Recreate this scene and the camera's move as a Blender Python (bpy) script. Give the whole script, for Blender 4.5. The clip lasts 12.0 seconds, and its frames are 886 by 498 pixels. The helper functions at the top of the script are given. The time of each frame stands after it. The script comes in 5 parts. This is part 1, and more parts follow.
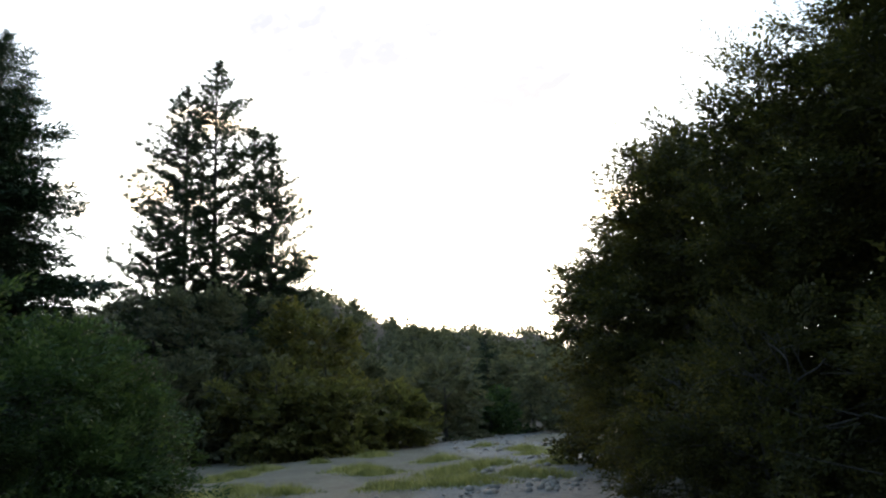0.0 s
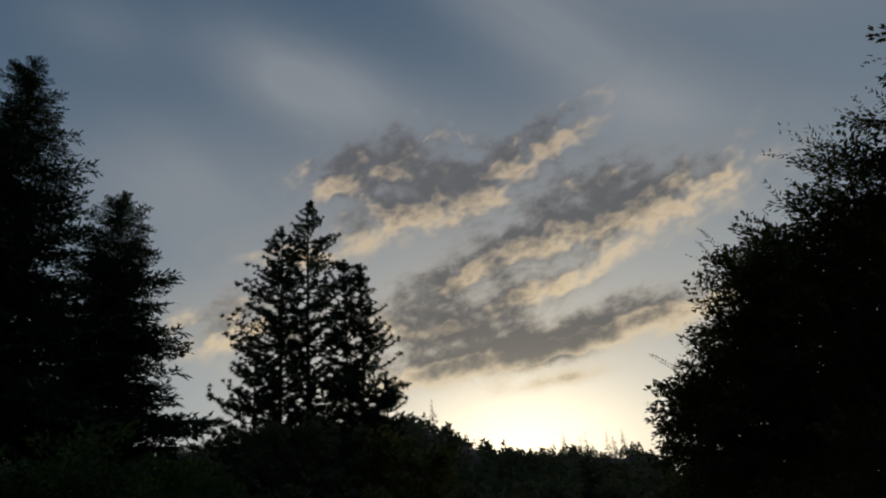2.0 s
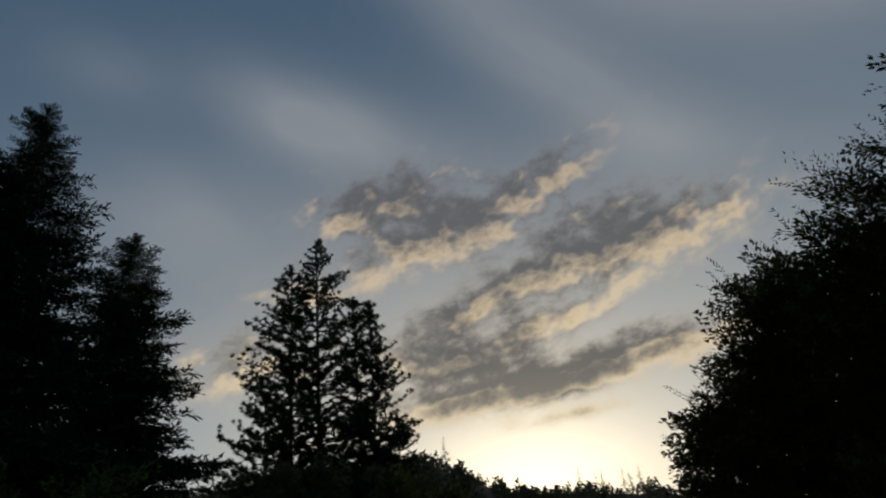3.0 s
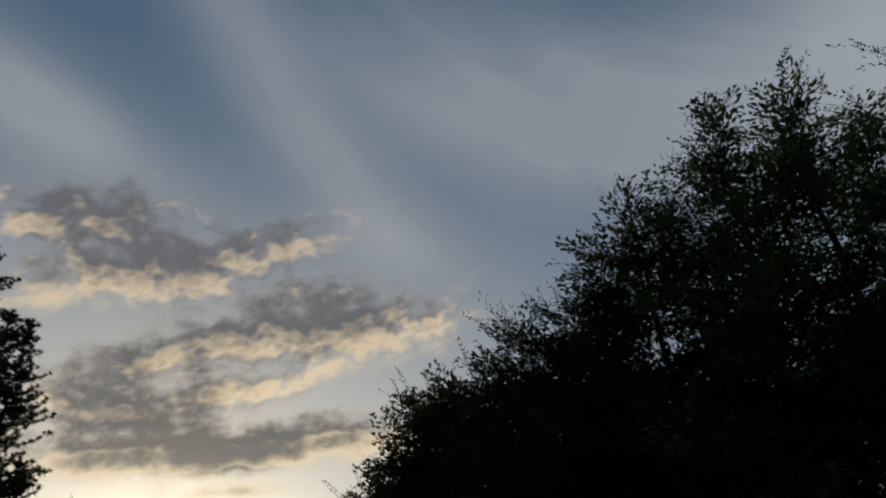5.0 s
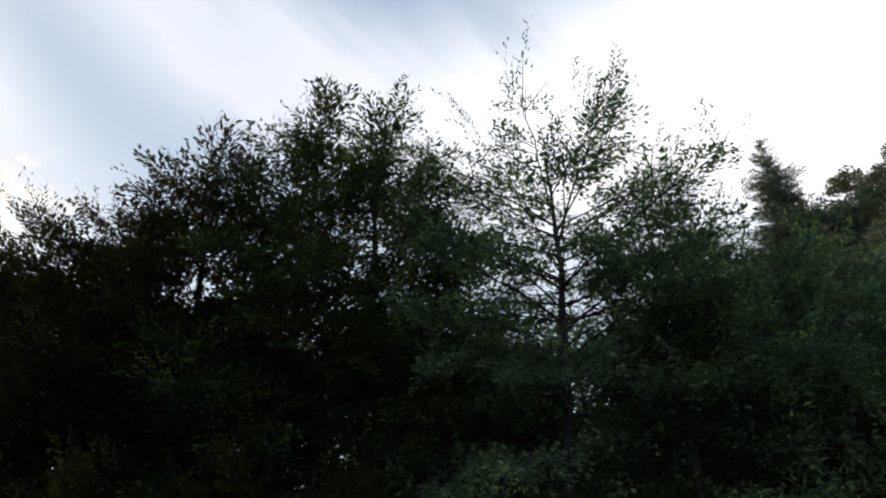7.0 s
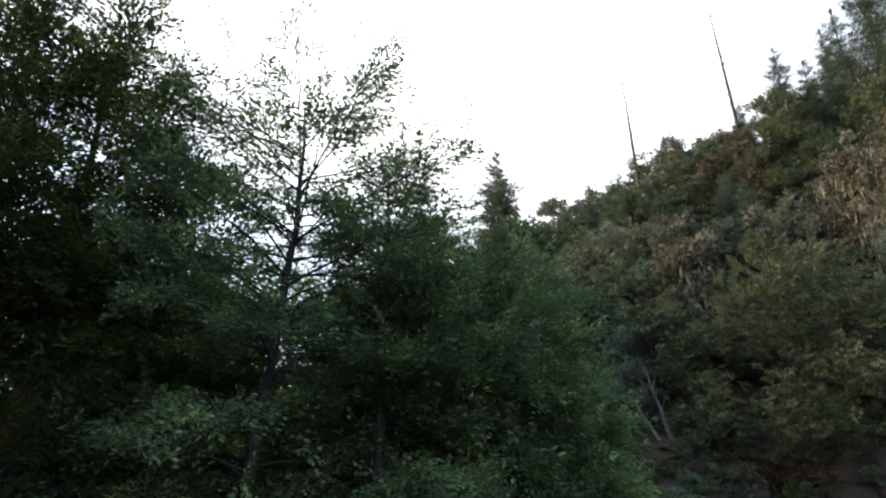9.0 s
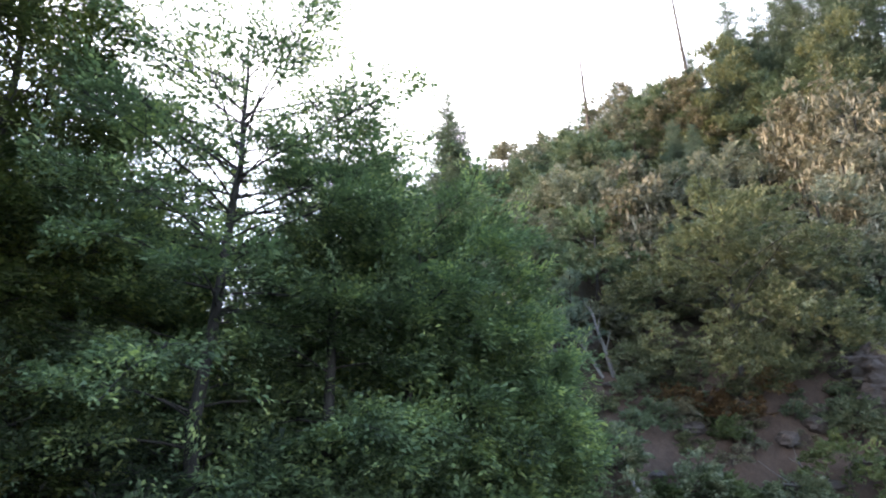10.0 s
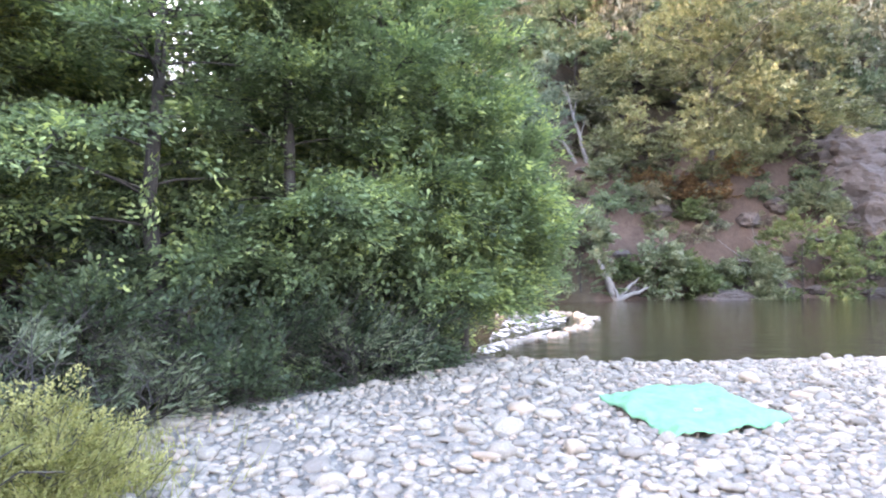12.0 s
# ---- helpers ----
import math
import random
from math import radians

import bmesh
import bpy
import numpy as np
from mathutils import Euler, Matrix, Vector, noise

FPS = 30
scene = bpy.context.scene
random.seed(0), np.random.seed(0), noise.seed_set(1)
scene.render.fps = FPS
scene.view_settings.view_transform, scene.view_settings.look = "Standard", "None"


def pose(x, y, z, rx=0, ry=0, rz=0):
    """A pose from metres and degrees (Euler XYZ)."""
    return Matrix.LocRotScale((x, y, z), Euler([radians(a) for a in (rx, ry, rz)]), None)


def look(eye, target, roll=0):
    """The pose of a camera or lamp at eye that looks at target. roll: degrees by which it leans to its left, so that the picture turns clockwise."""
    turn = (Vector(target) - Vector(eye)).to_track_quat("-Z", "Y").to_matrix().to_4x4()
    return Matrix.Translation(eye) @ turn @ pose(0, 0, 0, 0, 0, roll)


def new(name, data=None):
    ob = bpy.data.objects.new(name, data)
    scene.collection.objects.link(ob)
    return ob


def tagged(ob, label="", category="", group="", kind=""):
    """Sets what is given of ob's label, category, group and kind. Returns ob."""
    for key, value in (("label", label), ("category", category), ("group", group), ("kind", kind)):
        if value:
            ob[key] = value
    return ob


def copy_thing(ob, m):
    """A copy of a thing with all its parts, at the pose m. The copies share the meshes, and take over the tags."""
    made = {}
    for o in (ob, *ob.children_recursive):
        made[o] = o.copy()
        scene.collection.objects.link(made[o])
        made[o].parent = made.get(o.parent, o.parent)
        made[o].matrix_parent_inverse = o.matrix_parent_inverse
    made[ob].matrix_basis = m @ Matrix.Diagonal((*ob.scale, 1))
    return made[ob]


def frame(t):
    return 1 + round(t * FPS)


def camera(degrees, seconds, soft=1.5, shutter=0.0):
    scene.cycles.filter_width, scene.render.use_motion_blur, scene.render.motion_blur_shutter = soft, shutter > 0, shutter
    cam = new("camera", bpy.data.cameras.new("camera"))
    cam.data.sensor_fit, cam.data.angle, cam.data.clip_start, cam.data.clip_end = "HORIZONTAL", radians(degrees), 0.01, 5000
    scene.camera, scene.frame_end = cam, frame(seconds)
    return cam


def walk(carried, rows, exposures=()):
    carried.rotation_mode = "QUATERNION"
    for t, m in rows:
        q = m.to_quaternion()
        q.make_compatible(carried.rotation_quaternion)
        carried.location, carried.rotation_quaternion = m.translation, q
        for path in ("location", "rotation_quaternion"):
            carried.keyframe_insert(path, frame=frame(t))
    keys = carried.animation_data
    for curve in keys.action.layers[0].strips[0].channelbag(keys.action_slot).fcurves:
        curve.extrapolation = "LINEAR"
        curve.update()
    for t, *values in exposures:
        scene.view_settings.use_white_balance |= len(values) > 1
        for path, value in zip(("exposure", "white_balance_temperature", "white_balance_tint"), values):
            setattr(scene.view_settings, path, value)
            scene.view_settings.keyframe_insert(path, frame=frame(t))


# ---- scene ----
cam = camera(67.0, 12.0, soft=2.1, shutter=0.0)

# seconds, x, y, z, pitch above level, roll, heading
PATH = [
    (0.0, 0.00, 0.00, 1.60, 13.99, -3.83, -1.08), (0.5, 0.06, 0.07, 1.68, 16.71, -3.75, 1.17),
    (1.0, 0.03, 0.04, 1.67, 19.18, -3.31, 2.91), (1.5, -0.02, -0.04, 1.66, 23.30, -4.66, 5.35),
    (2.0, -0.02, -0.06, 1.68, 24.78, -5.03, 5.76), (2.5, -0.05, -0.12, 1.65, 26.54, -5.47, 5.94),
    (2.7, -0.05, -0.12, 1.65, 27.23, -5.84, 6.31), (4.3, -0.01, -0.27, 1.62, 30.81, -3.53, -6.33),
    (4.5, 0.01, -0.29, 1.61, 32.19, -2.56, -12.78), (5.0, 0.07, -0.33, 1.63, 32.37, -2.83, -21.37),
    (5.5, 0.09, -0.42, 1.61, 32.81, -2.63, -31.32), (6.0, 0.18, -0.48, 1.59, 30.15, -2.60, -42.06),
    (6.5, 0.28, -0.61, 1.55, 28.77, -1.03, -49.75), (7.0, 0.36, -0.72, 1.52, 26.99, -0.09, -59.54),
    (7.5, 0.34, -0.71, 1.47, 25.57, 0.09, -69.20), (7.7, 0.33, -0.72, 1.45, 25.62, 0.16, -73.54),
    (9.3, 0.54, -0.58, 1.51, 22.98, 1.88, -86.05), (9.5, 0.60, -0.56, 1.50, 21.44, 2.19, -86.76),
    (10.0, 0.65, -0.59, 1.49, 19.43, 0.49, -89.32), (10.5, 0.85, -0.64, 1.45, 14.56, 1.74, -88.37),
    (11.0, 1.03, -0.72, 1.40, 7.61, 0.87, -89.65), (11.5, 1.12, -0.75, 1.36, 1.29, -1.56, -90.46),
    (12.0, 1.09, -0.75, 1.35, 1.68, -0.35, -91.37)]
EXPOSURE = [  # seconds, stops, kelvin, tint
    (0.0, 2.8, 6700, 12), (0.1, 2.4, 6700, 12), (0.2, 1.7, 6600, 11), (0.3, 1.35, 6200, 10), (0.5, 0.85, 6100, 10), (1.0, 0.38, 6200, 10), (1.5, -0.02, 6300, 10), (2.0, -0.2, 6400, 10),
    (2.5, -0.2, 6400, 10), (4.6, -0.15, 6400, 10), (5.5, 0.35, 6500, 11), (6.0, 0.75, 6700, 12), (6.5, 1.1, 6900, 14), (7.0, 1.75, 6900, 15), (7.7, 2.25, 6800, 16),
    (9.3, 3.05, 6800, 18), (10.0, 4.1, 6800, 22), (10.5, 5.05, 6750, 30), (11.0, 5.72, 6850, 29), (11.5, 5.8, 7500, 33), (12.0, 5.75, 7600, 35)]


def camera_pose(x, y, z, pitch, roll, heading):
    return pose(x, y, z) @ pose(0, 0, 0, 0, 0, heading) @ pose(0, 0, 0, 90 + pitch, 0, 0) @ pose(0, 0, 0, 0, 0, roll / math.cos(radians(pitch)))


walk(cam, [(t, camera_pose(*row)) for t, *row in PATH], EXPOSURE)

# ---------------------------------------------------------------- world and sun
SUN_AZ, SUN_EL = -1.0, 7.0      # degrees to the right of +y, degrees above level (the sun stands behind the ridge)
world = bpy.data.worlds.new("evening_sky")
scene.world = world
world.use_nodes = True
WT = world.node_tree
WT.nodes.clear()


class Net:
    """Small helper that writes shader arithmetic."""

    def __init__(self, tree):
        self.tree = tree

    def plug(self, socket, value):
        if isinstance(value, bpy.types.NodeSocket):
            self.tree.links.new(value, socket)
        else:
            socket.default_value = value

    def node(self, kind, **settings):
        n = self.tree.nodes.new(kind)
        for key, value in settings.items():
            setattr(n, key, value)
        return n

    def m(self, op, a, b=0.0, c=0.0, clamp=False):
        n = self.tree.nodes.new("ShaderNodeMath")
        n.operation, n.use_clamp = op, clamp
        for socket, value in zip(n.inputs, (a, b, c)):
            self.plug(socket, value)
        return n.outputs[0]

    def add(self, *terms):
        total = terms[0]
        for t in terms[1:]:
            total = self.m("ADD", total, t)
        return total

    def mul(self, *terms):
        total = terms[0]
        for t in terms[1:]:
            total = self.m("MULTIPLY", total, t)
        return total

    def ramp(self, value, lo, hi, to_lo=0.0, to_hi=1.0, smooth=True):
        n = self.node("ShaderNodeMapRange", interpolation_type="SMOOTHSTEP" if smooth else "LINEAR")
        for key, v in zip(("Value", "From Min", "From Max", "To Min", "To Max"), (value, lo, hi, to_lo, to_hi)):
            self.plug(n.inputs[key], v)
        return n.outputs[0]

    def mix(self, fac, a, b, blend="MIX"):
        n = self.node("ShaderNodeMix", data_type="RGBA", blend_type=blend)
        n.clamp_factor = True
        self.plug(n.inputs[0], fac)
        for i, v in ((6, a), (7, b)):
            self.plug(n.inputs[i], v if isinstance(v, bpy.types.NodeSocket) else (*v, 1.0))
        return n.outputs[2]

    def noise(self, vector, scale, detail=4.0, rough=0.55, warp=0.0):
        n = self.node("ShaderNodeTexNoise")
        if vector is not None:
            self.plug(n.inputs["Vector"], vector)
        for key, v in zip(("Scale", "Detail", "Roughness", "Distortion"), (scale, detail, rough, warp)):
            self.plug(n.inputs[key], v)
        return n.outputs["Fac"]

    def vec(self, x, y, z=0.0):
        n = self.node("ShaderNodeCombineXYZ")
        for socket, v in zip(n.inputs, (x, y, z)):
            self.plug(socket, v)
        return n.outputs[0]


W = Net(WT)
coord = W.node("ShaderNodeTexCoord").outputs["Generated"]
split = W.node("ShaderNodeSeparateXYZ")
W.plug(split.inputs[0], coord)
DX, DY, DZ = split.outputs
AZ = W.mul(W.m("ARCTAN2", DX, DY), 180 / math.pi)
EL = W.mul(W.m("ARCSINE", DZ), 180 / math.pi)
sky = W.node("ShaderNodeTexSky", sky_type="NISHITA")
sky.sun_disc, sky.sun_elevation, sky.sun_rotation = False, radians(4.0), radians(SUN_AZ)
sky.air_density, sky.dust_density, sky.ozone_density = 1.0, 1.0, 1.5


def blob(az, el, a0, e0, wide, high, lean):
    """A soft oval in the sky: centre, half sizes and lean in degrees."""
    c, s = math.cos(radians(lean)), math.sin(radians(lean))
    da, de = W.m("SUBTRACT", az, a0), W.m("SUBTRACT", el, e0)
    p = W.add(W.mul(da, c / wide), W.mul(de, s / wide))
    q = W.add(W.mul(da, -s / high), W.mul(de, c / high))
    return W.m("EXPONENT", W.mul(W.add(W.mul(p, p), W.mul(q, q)), -1.0))


# broken grey evening clouds: azimuth to the right, elevation, half width, half height, lean, weight
UPPER_CLOUDS = [(-10.0, 33.0, 8.0, 2.6, 4, 0.90), (-7.0, 28.6, 8.5, 2.3, 10, 1.05), (4.5, 32.6, 8.0, 2.1, 20, 0.80), (-14.0, 31.0, 5.0, 1.8, 10, 0.55),
                (12.0, 26.2, 10.0, 2.9, 4, 1.15), (1.0, 24.0, 7.0, 1.9, 4, 0.75), (-20.0, 25.0, 6.0, 2.0, 8, 0.45), (8.0, 29.5, 6.0, 1.5, 12, 0.40)]
LOWER_CLOUDS = [(2.0, 20.2, 8.0, 1.3, 12, 0.90), (-8.5, 19.0, 6.0, 3.0, 8, 0.85), (2.5, 15.6, 14.5, 1.5, 6, 1.7), (3.0, 12.7, 4.5, 0.55, 3, 0.75),
                (-25.0, 19.0, 6.0, 2.8, 4, 0.75), (-5.0, 22.0, 5.0, 1.2, 8, 0.55), (-3.0, 17.6, 6.0, 1.0, 6, 0.60), (10.0, 18.6, 6.0, 0.8, 10, 0.50)]
# thin high veils, the same way
VEILS = [(-17, 38.5, 10.0, 3.2, -14, 1.25), (9, 40.0, 15.0, 3.6, -33, 0.7), (27, 45.5, 19.5, 7.5, -12, 0.85), (40, 40.0, 14.0, 5.0, -16, 0.45),
         (-31, 30.0, 9.0, 4.5, 0, 0.65), (-38, 41.0, 6.0, 2.5, 0, 0.3), (16, 33.0, 6.0, 3.0, -10, 0.5), (92, 36.0, 30.0, 13.0, 0, 1.2), (-4, 52.0, 16.0, 4.0, -20, 0.5), (70, 34.0, 12.0, 8.0, 0, 0.5), (50, 38.5, 15.0, 8.0, 0, 0.6)]


def cloud_density(az, el, detail=7.0):
    bulk = None
    for a0, e0, wide, high, lean, weight in UPPER_CLOUDS + LOWER_CLOUDS:
        b = W.mul(blob(az, el, a0, e0, wide, high, lean), weight)
        bulk = b if bulk is None else W.add(bulk, b)
    along = W.add(W.mul(az, 0.97), W.mul(el, 0.22))
    across = W.add(W.mul(az, -0.22), W.mul(el, 0.97))
    lumps = W.noise(W.vec(W.mul(along, 0.100), W.mul(across, 0.155), 0.3), 3.4, detail, 0.60, 0.15)
    spread = W.m("MULTIPLY", bulk, 2.0, clamp=True)
    return W.add(bulk, W.mul(W.m("SUBTRACT", lumps, 0.5), W.add(W.mul(spread, 1.7), 0.25)))


density = cloud_density(AZ, EL)
soft_density = cloud_density(AZ, EL, 2.5)
density_below = cloud_density(W.add(AZ, 0.5), W.add(EL, -1.5), 2.5)
cover = W.ramp(density, -0.05, 0.95)
lit_edge = W.ramp(W.m("SUBTRACT", soft_density, density_below), -0.10, 0.55)

# thin high veil, combed into streaks
veil_at = W.vec(W.mul(W.add(W.mul(AZ, 0.85), W.mul(EL, -0.5)), 0.030), W.mul(W.add(W.mul(AZ, 0.5), W.mul(EL, 0.85)), 0.085), 2.0)
comb = W.noise(veil_at, 1.6, 4.0, 0.5, 0.4)
bulk = None
for a0, e0, wide, high, lean, weight in VEILS:
    b = W.mul(blob(AZ, EL, a0, e0, wide, high, lean), weight)
    bulk = b if bulk is None else W.add(bulk, b)
veil = W.m("MULTIPLY", W.add(bulk, 0.03), W.ramp(comb, 0.25, 0.68, 0.74, 1.12), clamp=True)
sun_da, sun_de = W.m("SUBTRACT", AZ, SUN_AZ), W.m("SUBTRACT", EL, SUN_EL)
glow_wide = W.m("EXPONENT", W.mul(W.add(W.mul(sun_da, sun_da, 1 / 34.0 ** 2), W.mul(sun_de, sun_de, 1 / 21.0 ** 2)), -1.0))
glow_near = W.m("EXPONENT", W.mul(W.add(W.mul(sun_da, sun_da, 1 / 10.0 ** 2), W.mul(sun_de, sun_de, 1 / 5.5 ** 2)), -1.0))
low = W.m("EXPONENT", W.mul(W.m("MAXIMUM", EL, 0.0), -1 / 21.0))

clear = W.mix(1.0, sky.outputs[0], (0.05, 0.05, 0.05), "MULTIPLY")
base = W.mix(1.0, clear, (0.006, 0.040, 0.088), "ADD")
base = W.mix(W.mul(low, 0.76), base, (0.36, 0.425, 0.475))
base = W.mix(W.mul(veil, 0.85), base, W.mix(W.ramp(AZ, 35.0, 85.0), (0.258, 0.286, 0.322), (0.42, 0.44, 0.46)))
base = W.mix(glow_wide, base, W.mix(1.0, base, (0.38, 0.32, 0.215), "ADD"))
base = W.mix(glow_near, base, W.mix(1.0, base, (0.80, 0.74, 0.52), "ADD"))
grey = W.mix(W.ramp(EL, 12.0, 34.0), (0.092, 0.087, 0.083), (0.118, 0.118, 0.124))
gold = W.mix(W.ramp(EL, 12.0, 36.0), (1.05, 0.80, 0.46), (0.72, 0.55, 0.36))
pale = W.mix(W.ramp(EL, 12.0, 36.0), (0.60, 0.51, 0.38), (0.27, 0.275, 0.29))
thin = W.mix(W.mul(lit_edge, W.ramp(EL, 13.0, 21.0, 0.45, 0.85)), pale, gold)
cloud_colour = W.mix(W.ramp(W.m("SUBTRACT", density, W.mul(lit_edge, 0.55)), 0.05, 1.05), thin, grey)
cloud_colour = W.mix(W.mul(glow_near, 0.4), cloud_colour, (1.0, 0.88, 0.60))
final = W.mix(W.mul(cover, 0.86), base, cloud_colour)
# the sky turned away from the sunset is dimmer
far_side = W.ramp(W.m("ABSOLUTE", AZ), 105.0, 165.0, 0.0, 0.62)
final = W.mix(far_side, final, W.mix(1.0, final, (0.30, 0.32, 0.36), "MULTIPLY"))
final = W.mix(W.ramp(EL, -6.0, 0.0), (0.05, 0.05, 0.05), final)
background = W.node("ShaderNodeBackground")
W.plug(background.inputs[0], final)
background.inputs[1].default_value = 1.0
W.plug(W.node("ShaderNodeOutputWorld").inputs[0], background.outputs[0])

sun = new("sun", bpy.data.lights.new("sun", "SUN"))
sun.data.energy, sun.data.angle, sun.data.color = 0.5, radians(12), (1.0, 0.80, 0.58)
sa, se = radians(SUN_AZ), radians(SUN_EL)
sun.matrix_world = look((0, 0, 60), (-math.sin(sa) * 100, -math.cos(sa) * 100, 60 - math.tan(se) * 100))

# ---------------------------------------------------------------- materials


def material(name):
    mat = bpy.data.materials.new(name)
    mat.use_nodes = True
    net = Net(mat.node_tree)
    shader = mat.node_tree.nodes["Principled BSDF"]
    return mat, net, shader


def leaf_material(name, dark, mid, light, through_part=0.3, rough=0.6, gloss=0.2):
    """Foliage: each leaf and each plant a little different, light shining through."""
    mat, net, shader = material(name)
    geo = net.node("ShaderNodeNewGeometry").outputs["Random Per Island"]
    plant = net.node("ShaderNodeObjectInfo").outputs["Random"]
    place = net.node("ShaderNodeTexCoord").outputs["Object"]
    patch = net.noise(place, 1.5, 4.0)
    tone = net.add(net.mul(geo, 0.42), net.mul(plant, 0.15), net.mul(net.ramp(patch, 0.32, 0.68), 0.55))
    colour = net.mix(net.ramp(tone, 0.15, 0.6), dark, mid)
    colour = net.mix(net.ramp(tone, 0.6, 1.05), colour, light)
    net.plug(shader.inputs["Base Color"], colour)
    shader.inputs["Roughness"].default_value = rough
    shader.inputs["Specular IOR Level"].default_value = gloss
    trans = net.node("ShaderNodeBsdfTranslucent")
    net.plug(trans.inputs[0], net.mix(1.0, colour, (1.12, 1.2, 0.85), "MULTIPLY"))
    blend = net.node("ShaderNodeMixShader")
    blend.inputs[0].default_value = through_part
    mat.node_tree.links.new(shader.outputs[0], blend.inputs[1])
    mat.node_tree.links.new(trans.outputs[0], blend.inputs[2])
    mat.node_tree.links.new(blend.outputs[0], mat.node_tree.nodes["Material Output"].inputs[0])
    return mat


def rough_material(name, colours, scale, bump=0.4, rough=0.85, stretch=(1, 1, 1), per_thing=0.0, bump_scale=None, spec=0.3):
    """Soil, bark and stone: two scales of tone, grain and relief."""
    mat, net, shader = material(name)
    place = net.node("ShaderNodeTexCoord").outputs["Object"]
    mapping = net.node("ShaderNodeMapping")
    mapping.inputs["Scale"].default_value = stretch
    net.plug(mapping.inputs[0], place)
    at = mapping.outputs[0]
    coarse, fine = net.noise(at, scale, 5.0, 0.6), net.noise(at, scale * 9, 4.0, 0.65)
    colour = net.mix(net.ramp(coarse, 0.3, 0.7), colours[0], colours[1])
    colour = net.mix(net.mul(net.ramp(fine, 0.42, 0.72), 0.7), colour, colours[2])
    if per_thing:
        info = net.node("ShaderNodeObjectInfo").outputs["Random"]
        isle = net.node("ShaderNodeNewGeometry").outputs["Random Per Island"]
        any_one = net.m("FRACT", net.add(info, isle))
        colour = net.mix(net.mul(net.ramp(any_one, 0.0, 1.0, smooth=False), per_thing), colour, colours[3])
        colour = net.mix(net.mul(net.ramp(net.m("FRACT", net.mul(any_one, 7.3)), 0.7, 1.0), per_thing), colour, colours[4])
    net.plug(shader.inputs["Base Color"], colour)
    shader.inputs["Roughness"].default_value = rough
    shader.inputs["Specular IOR Level"].default_value = spec
    if bump:
        b = net.node("ShaderNodeBump")
        b.inputs["Strength"].default_value, b.inputs["Distance"].default_value = bump, 0.05
        net.plug(b.inputs["Height"], net.add(coarse, net.mul(net.noise(at, bump_scale or scale * 5, 5.0, 0.65), 0.6)))
        net.plug(shader.inputs["Normal"], b.outputs[0])
    return mat


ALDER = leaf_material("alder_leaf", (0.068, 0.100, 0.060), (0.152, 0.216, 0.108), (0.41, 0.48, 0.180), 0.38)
# The same alder leaf darkened twice; the colour stands in for backlit shade.
ALDER_HALF_SHADED = leaf_material("alder_leaf_tall", (0.026, 0.034, 0.014), (0.064, 0.084, 0.028), (0.200, 0.220, 0.066), 0.42)
ALDER_SHADED = leaf_material("alder_leaf_dark", (0.020, 0.021, 0.007), (0.046, 0.045, 0.013), (0.110, 0.098, 0.024), 0.48)
# Blue-green shrub leaf, darkened further in place of the shade under the alders.
UNDERGROWTH_SHADED = leaf_material("undergrowth_leaf", (0.024, 0.038, 0.023), (0.050, 0.078, 0.043), (0.115, 0.155, 0.078))
BUSH = leaf_material("shrub_leaf", (0.022, 0.040, 0.016), (0.046, 0.076, 0.026), (0.10, 0.14, 0.046), 0.4)
BANK_BUSH = leaf_material("bank_shrub_leaf", (0.050, 0.075, 0.036), (0.100, 0.135, 0.062), (0.17, 0.20, 0.09))
VALLEY_LEAF = leaf_material("valley_leaf", (0.050, 0.050, 0.018), (0.095, 0.092, 0.030), (0.165, 0.152, 0.048), 0.5)
WILLOW = leaf_material("willow_leaf", (0.072, 0.094, 0.058), (0.142, 0.172, 0.108), (0.255, 0.280, 0.185))
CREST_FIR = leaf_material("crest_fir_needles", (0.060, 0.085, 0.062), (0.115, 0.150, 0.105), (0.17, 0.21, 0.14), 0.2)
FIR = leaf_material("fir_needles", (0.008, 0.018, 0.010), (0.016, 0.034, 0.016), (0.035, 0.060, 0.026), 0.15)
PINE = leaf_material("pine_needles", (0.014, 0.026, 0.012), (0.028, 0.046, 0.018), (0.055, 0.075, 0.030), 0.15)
BLUE_PINE = leaf_material("grey_pine_needles", (0.070, 0.105, 0.080), (0.120, 0.165, 0.125), (0.18, 0.22, 0.17), 0.2)
OAK_GOLD = leaf_material("oak_leaf_gold", (0.065, 0.074, 0.045), (0.132, 0.148, 0.084), (0.232, 0.242, 0.122), 0.3)
OAK_GREY = leaf_material("oak_leaf_grey", (0.095, 0.105, 0.080), (0.175, 0.190, 0.142), (0.27, 0.28, 0.21), 0.25)
OAK_GREEN = leaf_material("oak_leaf_green", (0.062, 0.090, 0.058), (0.120, 0.162, 0.100), (0.19, 0.23, 0.14), 0.25)
OAK_BROWN = leaf_material("oak_leaf_brown", (0.092, 0.086, 0.062), (0.175, 0.163, 0.116), (0.26, 0.24, 0.17), 0.25)
LICHEN = leaf_material("hanging_lichen", (0.18, 0.165, 0.125), (0.29, 0.265, 0.20), (0.40, 0.365, 0.28), 0.35)
RUST = leaf_material("rusty_bank_plants", (0.070, 0.042, 0.022), (0.135, 0.080, 0.040), (0.22, 0.15, 0.07), 0.25)
GRASS = leaf_material("grass_blade", (0.095, 0.108, 0.034), (0.24, 0.235, 0.085), (0.42, 0.39, 0.17), 0.35)
